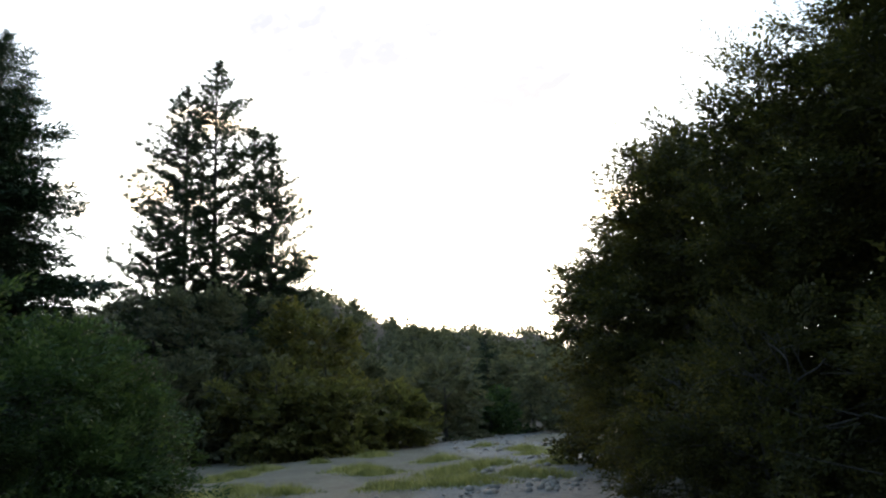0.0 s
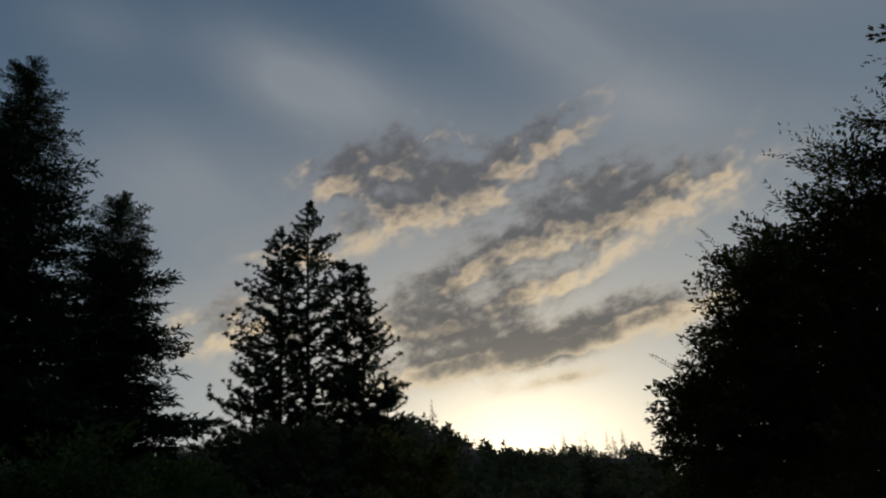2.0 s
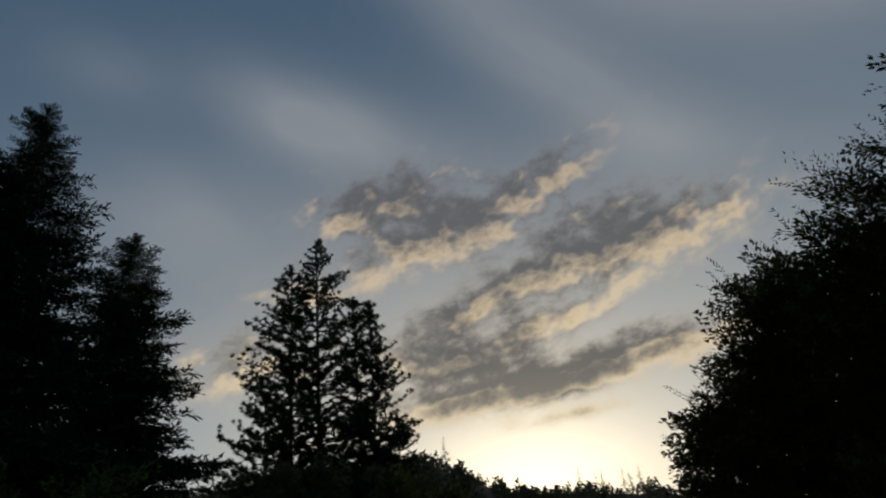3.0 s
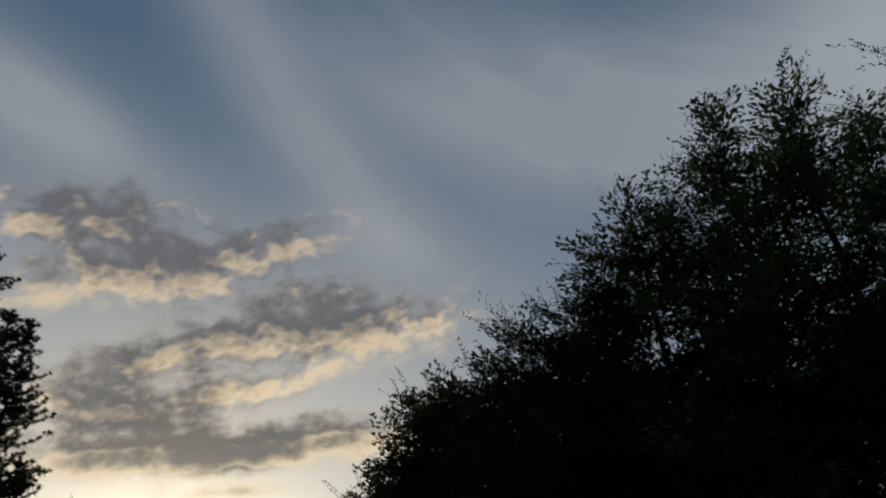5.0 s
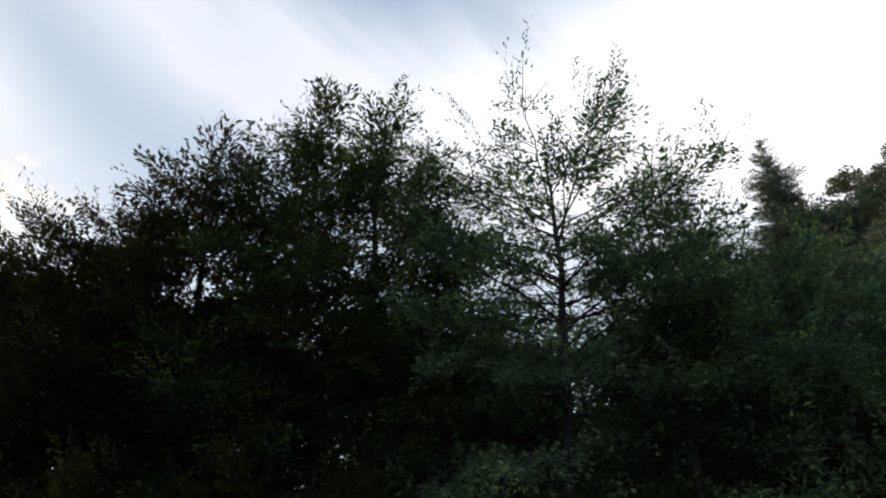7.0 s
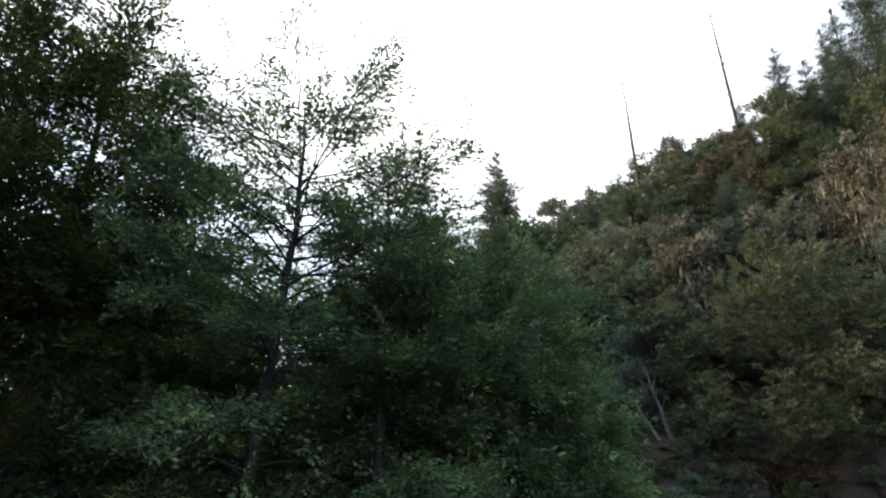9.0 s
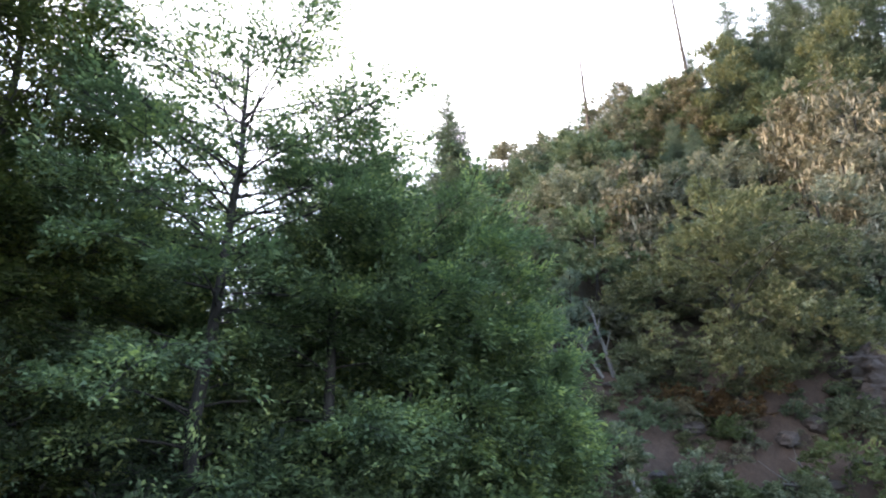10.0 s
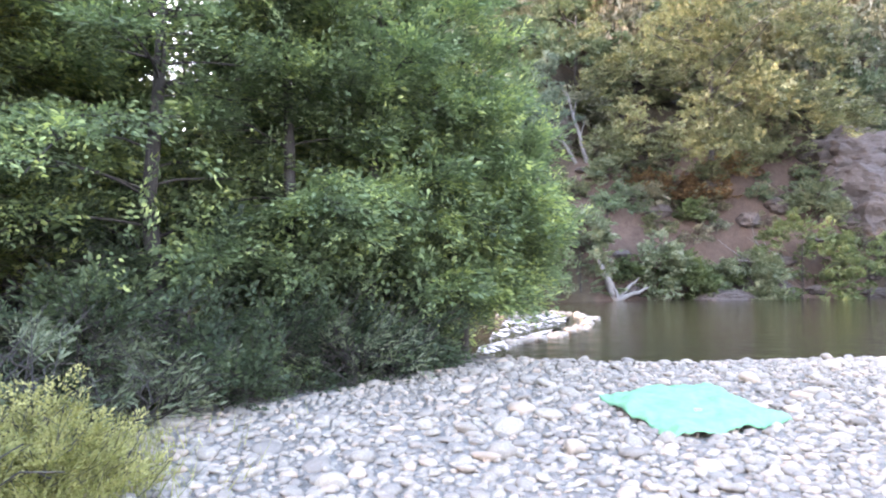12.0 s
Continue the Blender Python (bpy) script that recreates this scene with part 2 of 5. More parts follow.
# Olive foliage lightened in its colour to stand for haze in the valley.
FAR_WOOD_HAZED = leaf_material("far_wood_foliage", (0.052, 0.056, 0.036), (0.090, 0.094, 0.058), (0.130, 0.132, 0.080), 0.42, 0.8, 0.1)
BARK = rough_material("dark_bark", ((0.024, 0.022, 0.020), (0.046, 0.042, 0.038), (0.080, 0.074, 0.068)), 3.0, 0.8, 0.9, (1, 1, 0.25))
SNAG_BARK = rough_material("weathered_snag", ((0.045, 0.040, 0.035), (0.085, 0.075, 0.068), (0.13, 0.12, 0.11)), 3.0, 0.7, 0.9, (1, 1, 0.2))
STONE = rough_material("river_stone", ((0.212, 0.188, 0.156), (0.295, 0.262, 0.216), (0.40, 0.358, 0.295), (0.115, 0.104, 0.096), (0.38, 0.29, 0.22)), 5.0, 0.3, 0.8, per_thing=0.7, bump_scale=40)


def ground_material():
    """Gravel, dry meadow, forest soil and red bank soil, running into one another in ragged edges."""
    mat, net, shader = material("valley_ground")
    place = net.node("ShaderNodeTexCoord").outputs["Object"]
    soil = net.node("ShaderNodeAttribute", attribute_name="soil")
    parts = net.node("ShaderNodeSeparateColor")
    net.plug(parts.inputs[0], soil.outputs["Color"])
    ragged = net.mul(net.m("SUBTRACT", net.noise(place, 1.7, 6.0, 0.65), 0.5), 1.1)
    share = [net.ramp(net.add(p, net.mul(ragged, net.mul(p, net.m("SUBTRACT", 1.0, p), 4.0))), 0.35, 0.65) for p in parts.outputs[:3]]
    broad, mid, fine, grit = net.noise(place, 0.5, 5.0, 0.6), net.noise(place, 4.0, 5.0, 0.6), net.noise(place, 26.0, 5.0, 0.65), net.noise(place, 70.0, 3.0, 0.6)

    def blend(a, b, c):
        return net.mix(net.mul(net.ramp(fine, 0.42, 0.70), 0.75), net.mix(net.ramp(net.add(net.mul(broad, 0.5), net.mul(mid, 0.5)), 0.36, 0.64), a, b), c)

    colour = blend((0.110, 0.095, 0.072), (0.175, 0.155, 0.120), (0.120, 0.115, 0.060))
    colour = net.mix(share[0], colour, blend((0.110, 0.102, 0.092), (0.190, 0.178, 0.160), (0.285, 0.268, 0.240)))
    colour = net.mix(share[1], colour, blend((0.034, 0.026, 0.018), (0.062, 0.048, 0.034), (0.085, 0.072, 0.045)))
    colour = net.mix(share[2], colour, blend((0.050, 0.031, 0.024), (0.092, 0.060, 0.046), (0.125, 0.092, 0.075)))
    net.plug(shader.inputs["Base Color"], colour)
    shader.inputs["Roughness"].default_value = 0.92
    shader.inputs["Specular IOR Level"].default_value = 0.25
    b = net.node("ShaderNodeBump")
    b.inputs["Strength"].default_value, b.inputs["Distance"].default_value = 0.9, 0.06
    net.plug(b.inputs["Height"], net.add(net.mul(mid, 0.8), net.mul(fine, 0.6), net.mul(grit, 0.2)))
    net.plug(shader.inputs["Normal"], b.outputs[0])
    return mat


GROUND = ground_material()
ROCK = rough_material("bank_rock", ((0.046, 0.037, 0.034), (0.080, 0.066, 0.062), (0.145, 0.122, 0.112)), 1.4, 1.0, 0.85, (0.6, 0.6, 4.0), bump_scale=8)
DRIFTWOOD = rough_material("bleached_wood", ((0.12, 0.115, 0.11), (0.20, 0.195, 0.19), (0.29, 0.285, 0.28)), 2.0, 0.6, 0.8, (6, 1, 1))

WATER, wn, wb = material("river_water")
wb.inputs["Base Color"].default_value = (0.030, 0.027, 0.015, 1)
wb.inputs["Roughness"].default_value = 0.06
wb.inputs["IOR"].default_value = 1.333
wb.inputs["Specular IOR Level"].default_value = 0.5
wat = wn.node("ShaderNodeTexCoord").outputs["Object"]
wave = wn.node("ShaderNodeMapping")
wave.inputs["Scale"].default_value = (2.2, 1.0, 1.0)
wn.plug(wave.inputs[0], wat)
wbump = wn.node("ShaderNodeBump")
wbump.inputs["Strength"].default_value, wbump.inputs["Distance"].default_value = 0.55, 0.06
wn.plug(wbump.inputs["Height"], wn.add(wn.noise(wave.outputs[0], 1.1, 3.0), wn.mul(wn.noise(wave.outputs[0], 4.0, 3.0), 0.35)))
wn.plug(wb.inputs["Normal"], wbump.outputs[0])

RIFFLE, rn, rb = material("broken_water")
rat = rn.node("ShaderNodeTexCoord").outputs["Object"]
foam = rn.ramp(rn.noise(rat, 3.0, 6.0, 0.7, 0.6), 0.44, 0.62)
rn.plug(rb.inputs["Base Color"], rn.mix(foam, (0.06, 0.06, 0.055), (0.55, 0.56, 0.57)))
rn.plug(rb.inputs["Roughness"], rn.ramp(foam, 0.0, 1.0, 0.08, 0.6))
rbump = rn.node("ShaderNodeBump")
rbump.inputs["Strength"].default_value, rbump.inputs["Distance"].default_value = 0.9, 0.08
rn.plug(rbump.inputs["Height"], rn.noise(rat, 4.0, 5.0, 0.6))
rn.plug(rb.inputs["Normal"], rbump.outputs[0])

TOWEL, tn, tb = material("mint_cloth")
tat = tn.node("ShaderNodeTexCoord").outputs["Object"]
tn.plug(tb.inputs["Base Color"], tn.mix(tn.ramp(tn.noise(tat, 6.0, 5.0, 0.6), 0.3, 0.7), (0.105, 0.272, 0.160), (0.140, 0.335, 0.205)))
tb.inputs["Roughness"].default_value = 0.95
tb.inputs["Specular IOR Level"].default_value = 0.1
tbump = tn.node("ShaderNodeBump")
tbump.inputs["Strength"].default_value, tbump.inputs["Distance"].default_value = 0.5, 0.01
tn.plug(tbump.inputs["Height"], tn.noise(tat, 160.0, 2.0))
tn.plug(tb.inputs["Normal"], tbump.outputs[0])

# ---------------------------------------------------------------- mesh helpers
rng = np.random.default_rng(7)


def mesh_of(name, verts, faces, mats, smooth=False, index=None):
    """A mesh from an array of places and an array of triangles or quads."""
    verts, faces = np.asarray(verts, np.float32), np.asarray(faces, np.int32)
    me = bpy.data.meshes.new(name)
    n, k = faces.shape
    me.vertices.add(len(verts))
    me.vertices.foreach_set("co", verts.ravel())
    me.loops.add(n * k)
    me.loops.foreach_set("vertex_index", faces.ravel())
    me.polygons.add(n)
    me.polygons.foreach_set("loop_start", np.arange(0, n * k, k, dtype=np.int32))
    if smooth:
        me.polygons.foreach_set("use_smooth", np.ones(n, bool))
    for mat in mats if isinstance(mats, (list, tuple)) else [mats]:
        me.materials.append(mat)
    if index is not None:
        me.polygons.foreach_set("material_index", np.asarray(index, np.int32))
    me.update(calc_edges=True)
    return me


def part_np(name, verts, faces, mat, parent, label="", smooth=False):
    ob = new(name, mesh_of(name, verts, faces, mat, smooth))
    ob.parent = parent
    if label:
        ob["label"] = label
    return ob


def empty(name, x, y, z, label, category, group="", turn=0.0):
    ob = new(name)
    ob.empty_display_size = 0.3
    ob.matrix_basis = pose(x, y, z, 0, 0, turn)
    return tagged(ob, label, category, group)


def tube(points, radii, sides=6):
    """A tapered tube along points."""
    points, radii = np.asarray(points, float), np.asarray(radii, float)
    n = len(points)
    tang = np.gradient(points, axis=0)
    tang /= np.linalg.norm(tang, axis=1)[:, None] + 1e-9
    ref = np.where(np.abs(tang[:, 2:3]) > 0.9, np.array([[1.0, 0, 0]]), np.array([[0, 0, 1.0]]))
    u = np.cross(tang, ref)
    u /= np.linalg.norm(u, axis=1)[:, None] + 1e-9
    v = np.cross(tang, u)
    a = np.linspace(0, 2 * np.pi, sides, endpoint=False)
    ring = u[:, None] * np.cos(a)[None, :, None] + v[:, None] * np.sin(a)[None, :, None]
    verts = (points[:, None] + ring * radii[:, None, None]).reshape(-1, 3)
    i, j = np.meshgrid(np.arange(n - 1), np.arange(sides), indexing="ij")
    p, q = (i * sides + j).ravel(), (i * sides + (j + 1) % sides).ravel()
    return verts, np.stack([p, q, q + sides, p + sides], 1)


def join(pieces):
    """Several (verts, faces) as one."""
    vs, fs, base = [], [], 0
    for v, f in pieces:
        vs.append(v)
        fs.append(np.asarray(f) + base)
        base += len(v)
    return np.concatenate(vs), np.concatenate(fs)


def turns(ahead, up_jitter, r):
    """Frames (n,3,3) with x along ahead and z near up."""
    x = ahead / (np.linalg.norm(ahead, axis=1)[:, None] + 1e-9)
    up = np.array([[0, 0, 1.0]]) + r.normal(0, up_jitter, x.shape)
    y = np.cross(up, x)
    y /= np.linalg.norm(y, axis=1)[:, None] + 1e-9
    z = np.cross(x, y)
    return np.stack([x, y, z], 2)


def strew(template, frames, places, sizes):
    """Copies of a template (verts, faces) as one soup."""
    v, f = template
    vs = np.einsum("nij,vj->nvi", frames, v) * sizes[:, None, None] + places[:, None]
    fs = f[None] + (np.arange(len(places)) * len(v))[:, None, None]
    return vs.reshape(-1, 3), fs.reshape(-1, f.shape[1])


def leaf_quads(base, along, normal, length, width):
    """Leaves as folded pairs of triangles: base, side, tip, side."""
    side = np.cross(normal, along)
    side /= np.linalg.norm(side, axis=1)[:, None] + 1e-9
    normal = np.cross(along, side)
    mid = base + along * (length * 0.45)[:, None]
    w = width[:, None] * 0.5
    v = np.stack([base, mid + side * w + normal * w * 0.35, base + along * length[:, None], mid - side * w + normal * w * 0.35], 1)
    n = len(base)
    k = np.arange(n)[:, None] * 4
    f = np.concatenate([k + np.array([[0, 2, 1]]), k + np.array([[0, 3, 2]])])
    return v.reshape(-1, 3), f


def leaf_tris(base, along, normal, length, width):
    """Needles and distant leaves as single triangles."""
    side = np.cross(normal, along)
    side /= np.linalg.norm(side, axis=1)[:, None] + 1e-9
    w = width[:, None] * 0.5
    v = np.stack([base + side * w, base + along * length[:, None], base - side * w], 1)
    return v.reshape(-1, 3), np.arange(len(base) * 3).reshape(-1, 3)


def spray_template(r, leaves=36, length=0.10, width=0.062, flat=0.35, reach=0.8, spread=0.45, make=leaf_quads):
    """A leafy branchlet that lies along x."""
    pos, way = [], []
    for k in range(leaves):
        s = (k + 0.5) / leaves
        arm = spread * (1 - 0.65 * s) * r.uniform(0.05, 1.0)
        sgn = 1 if k % 2 else -1
        pos.append((reach * s + 0.25 * arm, sgn * arm, r.normal(0, 0.05) - 0.10 * s * s))
        way.append((1.0, sgn * r.uniform(0.3, 1.4), r.normal(-0.1, 0.35)))
    pos, way = np.array(pos), np.array(way)
    way /= np.linalg.norm(way, axis=1)[:, None]
    nrm = np.array([[0, 0, 1.0]]) + r.normal(0, flat, pos.shape)
    return make(pos, way, nrm, r.uniform(0.75, 1.25, leaves) * length, r.uniform(0.8, 1.2, leaves) * width)


SPRAYS = [spray_template(rng, 62, 0.075, 0.046, 0.5, 0.62, 0.24, leaf_tris) for _ in range(8)]
ALDER_SPRAYS = [spray_template(rng, 34, 0.105, 0.048, 0.5, 0.62, 0.26) for _ in range(8)]
SHOOTS = [spray_template(rng, 20, 0.075, 0.026, 0.9, 0.62, 0.035, leaf_tris) for _ in range(5)]
NARROW = [spray_template(rng, 26, 0.16, 0.024, 0.9, 0.50, 0.07, leaf_quads) for _ in range(4)]
THICKET = [spray_template(rng, 60, 0.13, 0.10, 0.9, 1.0, 0.6, leaf_tris) for _ in range(5)]
INNER = [spray_template(rng, 56, 0.095, 0.075, 0.9, 0.7, 0.45, leaf_tris) for _ in range(4)]
CLUMPS = [spray_template(rng, 26, 0.25, 0.17, 0.9, 0.8, 0.5, leaf_tris) for _ in range(6)]


def leaf_mass(templates, places, ahead, sizes, r, jitter=0.35):
    pieces = []
    pick = r.integers(0, len(templates), len(places))
    fr = turns(ahead, jitter, r)
    for k, t in enumerate(templates):
        m = pick == k
        if m.any():
            pieces.append(strew(t, fr[m], places[m], sizes[m]))
    return join(pieces)


def lumpy(p, scale, seed):
    """Cheap smooth noise for many points, about -1 to 1."""
    q = p * scale + seed * 3.7
    return (np.sin(q[:, 0] * 1.7 + np.cos(q[:, 1] * 1.3 + seed)) + np.sin(q[:, 1] * 2.1 + np.cos(q[:, 2] * 1.9)) + np.sin(q[:, 2] * 2.3 + np.cos(q[:, 0] * 1.6 + 2 * seed))) / 3


# ---------------------------------------------------------------- the lie of the land
RIVER_Z = -0.22


def step(v, lo, hi):
    t = np.clip((v - lo) / (hi - lo), 0, 1)
    return t * t * (3 - 2 * t)


def near_shore(y):
    return 11.2 + 3.6 * step(y, -2.4, -0.4) - 0.10 * np.clip(-y - 4, 0, 20) * -1


def far_shore(y):
    return 32.5 + 0.25 * np.clip(-y - 10, 0, 40) + 0.8 * np.sin(y * 0.35)


RIDGE_AZ = np.array([-180, -60, -30, -10, -5, 0, 3, 6, 9, 12, 18, 24, 30, 40, 60, 120, 180.0])
RIDGE_EL = np.array([4, 3, 3.5, 5.0, 6.1, 6.8, 7.1, 8.5, 9.8, 10.2, 9.8, 9.1, 8.6, 8, 7, 3, 4.0])


def height(x, y):
    x, y = np.asarray(x, float), np.asarray(y, float)
    r, az = np.hypot(x, y), np.degrees(np.arctan2(-x, y))
    z = 0.04 * np.sin(x * 0.9 + 1.3 * np.sin(y * 0.5)) + 0.03 * np.sin(y * 1.3 + x * 0.4)
    z = z + 0.5 * step(r, 30, 75) * step(-x, -2, 14)
    # wooded hills round the valley
    crest = np.tan(np.radians(np.interp(az, RIDGE_AZ, RIDGE_EL))) * 290
    hills = crest * step(r, 70, 290) + 3.0 * step(r, 60, 160) * np.sin(x * 0.045) * np.sin(y * 0.05 + 1)
    z = z + np.where(x < 40, hills, hills * 0.3)
    # river channel and the steep far side
    a, b = near_shore(y), far_shore(y)
    chan = step(x, a - 0.9, a + 1.2) * (1 - step(x, b - 1.5, b + 0.4))
    z = z - 0.75 * chan
    up = np.clip(x - b, 0, None)
    top = np.interp(y, [-120, -60, -40, -18, 0, 25, 60, 140], [60, 62, 55, 41, 29, 15, 6, 4])
    slope = 1.2 * step(up, 0, 2.0) + top * (1 - (1 - np.clip(up / 54, 0, 1)) ** 1.5)
    slope = slope + 0.7 * np.sin(x * 0.5 + y * 0.3) * step(up, 2, 9) + 0.5 * np.sin(y * 0.9 - x * 0.2) * step(up, 1, 6)
    return z + slope


def ground_z(x, y):
    return float(height(np.array([x]), np.array([y]))[0])


def spaced(lo, hi, fine_lo, fine_hi, fine, grow=1.16):
    mid = list(np.arange(fine_lo, fine_hi + fine * 0.5, fine))
    left, right, s = [], [], fine
    p = fine_lo
    while p > lo:
        s *= grow
        p -= s
        left.append(p)
    p, s = mid[-1], fine
    while p < hi:
        s *= grow
        p += s
        right.append(p)
    return np.array(left[::-1] + mid + right)


gx, gy = spaced(-1400, 1400, -8, 46, 0.5), spaced(-1400, 1400, -36, 22, 0.5)
GX, GY = np.meshgrid(gx, gy, indexing="ij")
GZ = height(GX.ravel(), GY.ravel())
verts = np.stack([GX.ravel(), GY.ravel(), GZ], 1)
nx, ny = len(gx), len(gy)
ii, jj = np.meshgrid(np.arange(nx - 1), np.arange(ny - 1), indexing="ij")
k0 = (ii * ny + jj).ravel()
quads = np.stack([k0, k0 + ny, k0 + ny + 1, k0 + 1], 1)


def zone_weights(px, py):
    """How much gravel, forest soil and red bank soil lies at each place; the rest is dry meadow."""
    rim = 1.1 * np.sin(py * 0.8 + 0.6) + 0.5 * np.sin(py * 2.3 + px)
    shore = far_shore(py) - 2.0
    bar_ = step(px, -4.2 + rim, -2.2 + rim) * (1 - step(py, 2.4 + 0.6 * np.sin(px * 1.3), 4.2 + 0.6 * np.sin(px * 1.3)))
    bed_ = (1 - step(np.abs(px - 1.5 - 0.05 * py + 1.6 * np.sin(py * 0.2)), 1.8, 3.4)) * step(py, 8, 11) * (1 - step(py, 58, 66))
    gravel_ = np.maximum(np.maximum(bar_, bed_), step(px, 11, 13)) * (1 - step(px, shore - 0.5, shore + 0.7))
    forest_ = np.maximum(step(np.hypot(px, py), 56, 66), step(px, shore - 0.5, shore + 0.7))
    deep = shore + 8.5 + 1.2 * np.sin(py * 1.1)
    red_ = step(px, shore - 0.5, shore + 0.5) * (1 - step(px, deep - 2, deep + 2)) * step(-py, 7.5, 9.5) * (1 - step(-py, 22, 27))
    return gravel_, forest_, red_


ZW = np.stack([*zone_weights(GX.ravel(), GY.ravel()), np.ones(len(verts))], 1)
ground = new("ground", mesh_of("ground", verts, quads, GROUND, True))
ground.data.attributes.new("soil", "FLOAT_COLOR", "POINT").data.foreach_set("color", ZW.astype(np.float32).ravel())
tagged(ground, "valley floor of grey river gravel, dry meadow and steep wooded slopes", "ground", kind="structure")

wy = np.linspace(-90, 60, 76)
wv = np.concatenate([np.stack([near_shore(wy) - 0.6, wy, np.full(76, RIVER_Z)], 1), np.stack([far_shore(wy) + 0.5, wy, np.full(76, RIVER_Z)], 1)])
wk = np.arange(75)
water = new("river_water", mesh_of("river_water", wv, np.stack([wk, wk + 76, wk + 77, wk + 1], 1), WATER))
tagged(water, "calm shallow brown-green river water mirroring the bank", "river", kind="structure")

# ---------------------------------------------------------------- kinds of plants


def broadleaf(name, x, y, tall, wide, label, mat, templates, count, seed, low=0.5, leaf=1.0, category="tree", group="", bark=None, stems=1,
              shape=(0.55, 1.0, 0.95, 0.55, 0.12), limbs=12, thin_top=0.0, lean=(0.0, 0.0), trunk_r=0.10, squash=1.0, shoots=0, bough=(10, 0.30, 0.07), twigs=120, core=0, lift=0.0):
    """A tree with tapered trunk, limbs and a ragged crown of leafy sprays; shape gives the crown's width from low to top."""
    r = np.random.default_rng(seed)
    bark = bark or BARK
    root = empty(name, x, y, ground_z(x, y) - 0.05, label, category, group)
    levels = np.linspace(low, tall, len(shape))
    axis = lambda h: np.stack([lean[0] * (h / tall) ** 1.5, lean[1] * (h / tall) ** 1.5, h], -1)
    for s in range(stems):
        n = 9
        h = np.linspace(0, tall * (0.93 if s == 0 else r.uniform(0.6, 0.85)), n)
        pts = axis(h)
        off = r.normal(0, 1, 2) * (0.0 if s == 0 else wide * 0.35)
        pts[:, :2] += off[None] * (h / tall)[:, None] + np.cumsum(r.normal(0, 0.03, (n, 2)), 0)
        rad_ = trunk_r * (1 - 0.86 * np.linspace(0, 1, n)) * (1 if s == 0 else 0.65)
        rad_[0] *= 1.35
        stem = part_np("trunk", *tube(pts, rad_, 8), bark, root, smooth=True)
        if s == 0:
            main, bole = pts, stem
    for k in range(limbs):
        h0 = tall * (0.12 + 0.72 * (k + r.uniform(0, 0.8)) / limbs)
        a = k * 2.4 + r.uniform(-0.4, 0.4)
        reach = wide * np.interp(h0 + 0.08 * tall, levels, shape) * r.uniform(0.6, 0.95)
        start = np.array([np.interp(h0, main[:, 2], main[:, i]) for i in range(3)])
        out = np.array([math.cos(a), math.sin(a) * squash, 0])
        s = np.linspace(0, 1, 6)[:, None]
        pts = start + out * reach * s + np.array([0, 0, 1.0]) * (reach * 0.55 * s ** 0.8) + r.normal(0, 0.04, (6, 3)) * s
        part_np("limb", *tube(pts, trunk_r * 0.36 * (1 - 0.8 * s[:, 0]) + 0.004, 5), bark, bole, smooth=True)
    # boughs, thicker towards the outside and broken by gaps; each carries a plate of sprays
    each, plate_r, plate_h = bough
    want = max(1, count // each)
    got = []
    while sum(map(len, got)) < want:
        m = want * 2
        h = low + (tall - low) * r.uniform(0, 1, m) ** (1.0 + thin_top)
        a, f = r.uniform(0, 2 * np.pi, m), r.uniform(0.12, 1, m) ** 0.5
        wr = wide * np.interp(h, levels, shape) * (1 + 0.22 * np.sin(a * 3 + seed + h * 1.3) + 0.12 * np.sin(a * 5 - h * 2.1))
        p = axis(h)
        p[:, 0] += np.cos(a) * f * wr
        p[:, 1] += np.sin(a) * f * wr * squash
        keep = (lumpy(p, 3.2 / max(wide, 0.8), seed % 17) + 0.35 * r.normal(0, 1, m)) > (-0.12 + thin_top * 0.35 * (h / tall))
        keep &= r.uniform(0, 1, m) < np.clip(wr / wide + 0.15, 0, 1)
        got.append(np.concatenate([p, np.cos(a)[:, None], np.sin(a)[:, None], (h / tall)[:, None], f[:, None]], 1)[keep])
    g = np.repeat(np.concatenate(got)[:want], each, 0)
    count = len(g)
    du, dv = r.normal(0, plate_r, count), r.normal(0, plate_r, count)
    g[:, 0] += g[:, 3] * du - g[:, 4] * dv
    g[:, 1] += g[:, 4] * du + g[:, 3] * dv
    g[:, 2] += r.normal(0, plate_h, count) - 0.25 * du - 0.2 * np.abs(dv)
    g[:, 2] = np.maximum(g[:, 2], 0.05)
    up = lift + 0.15 + 1.3 * np.clip(g[:, 5] - 0.72, 0, 1) * 2.0 + r.normal(0, 0.25, count)
    ahead = np.stack([g[:, 3], g[:, 4], up], 1) + r.normal(0, 0.3, (count, 3))
    v, f = leaf_mass(templates, g[:, :3], ahead, leaf * r.uniform(0.7, 1.15, count), r)
    if core:
        # the inner crown, thick and dark
        a, q, hh = r.uniform(0, 2 * np.pi, core), r.uniform(0, 0.62, core), low + (tall * 0.86 - low) * r.uniform(0, 1, core) ** (1 + 1.2 * thin_top)
        wr = wide * np.interp(hh, levels, shape)
        p = axis(hh)
        p[:, 0] += np.cos(a) * q * wr
        p[:, 1] += np.sin(a) * q * wr * squash
        v, f = join([(v, f), leaf_mass(INNER, p, r.normal(0, 1, (core, 3)), r.uniform(0.6, 1.0, core), r)])
    if shoots:
        # upright leafy shoots that break the outline
        top = np.nonzero((g[:, 6] > 0.72) & (g[:, 5] > 0.45))[0]
        top = r.choice(top, min(shoots, len(top)), replace=False)
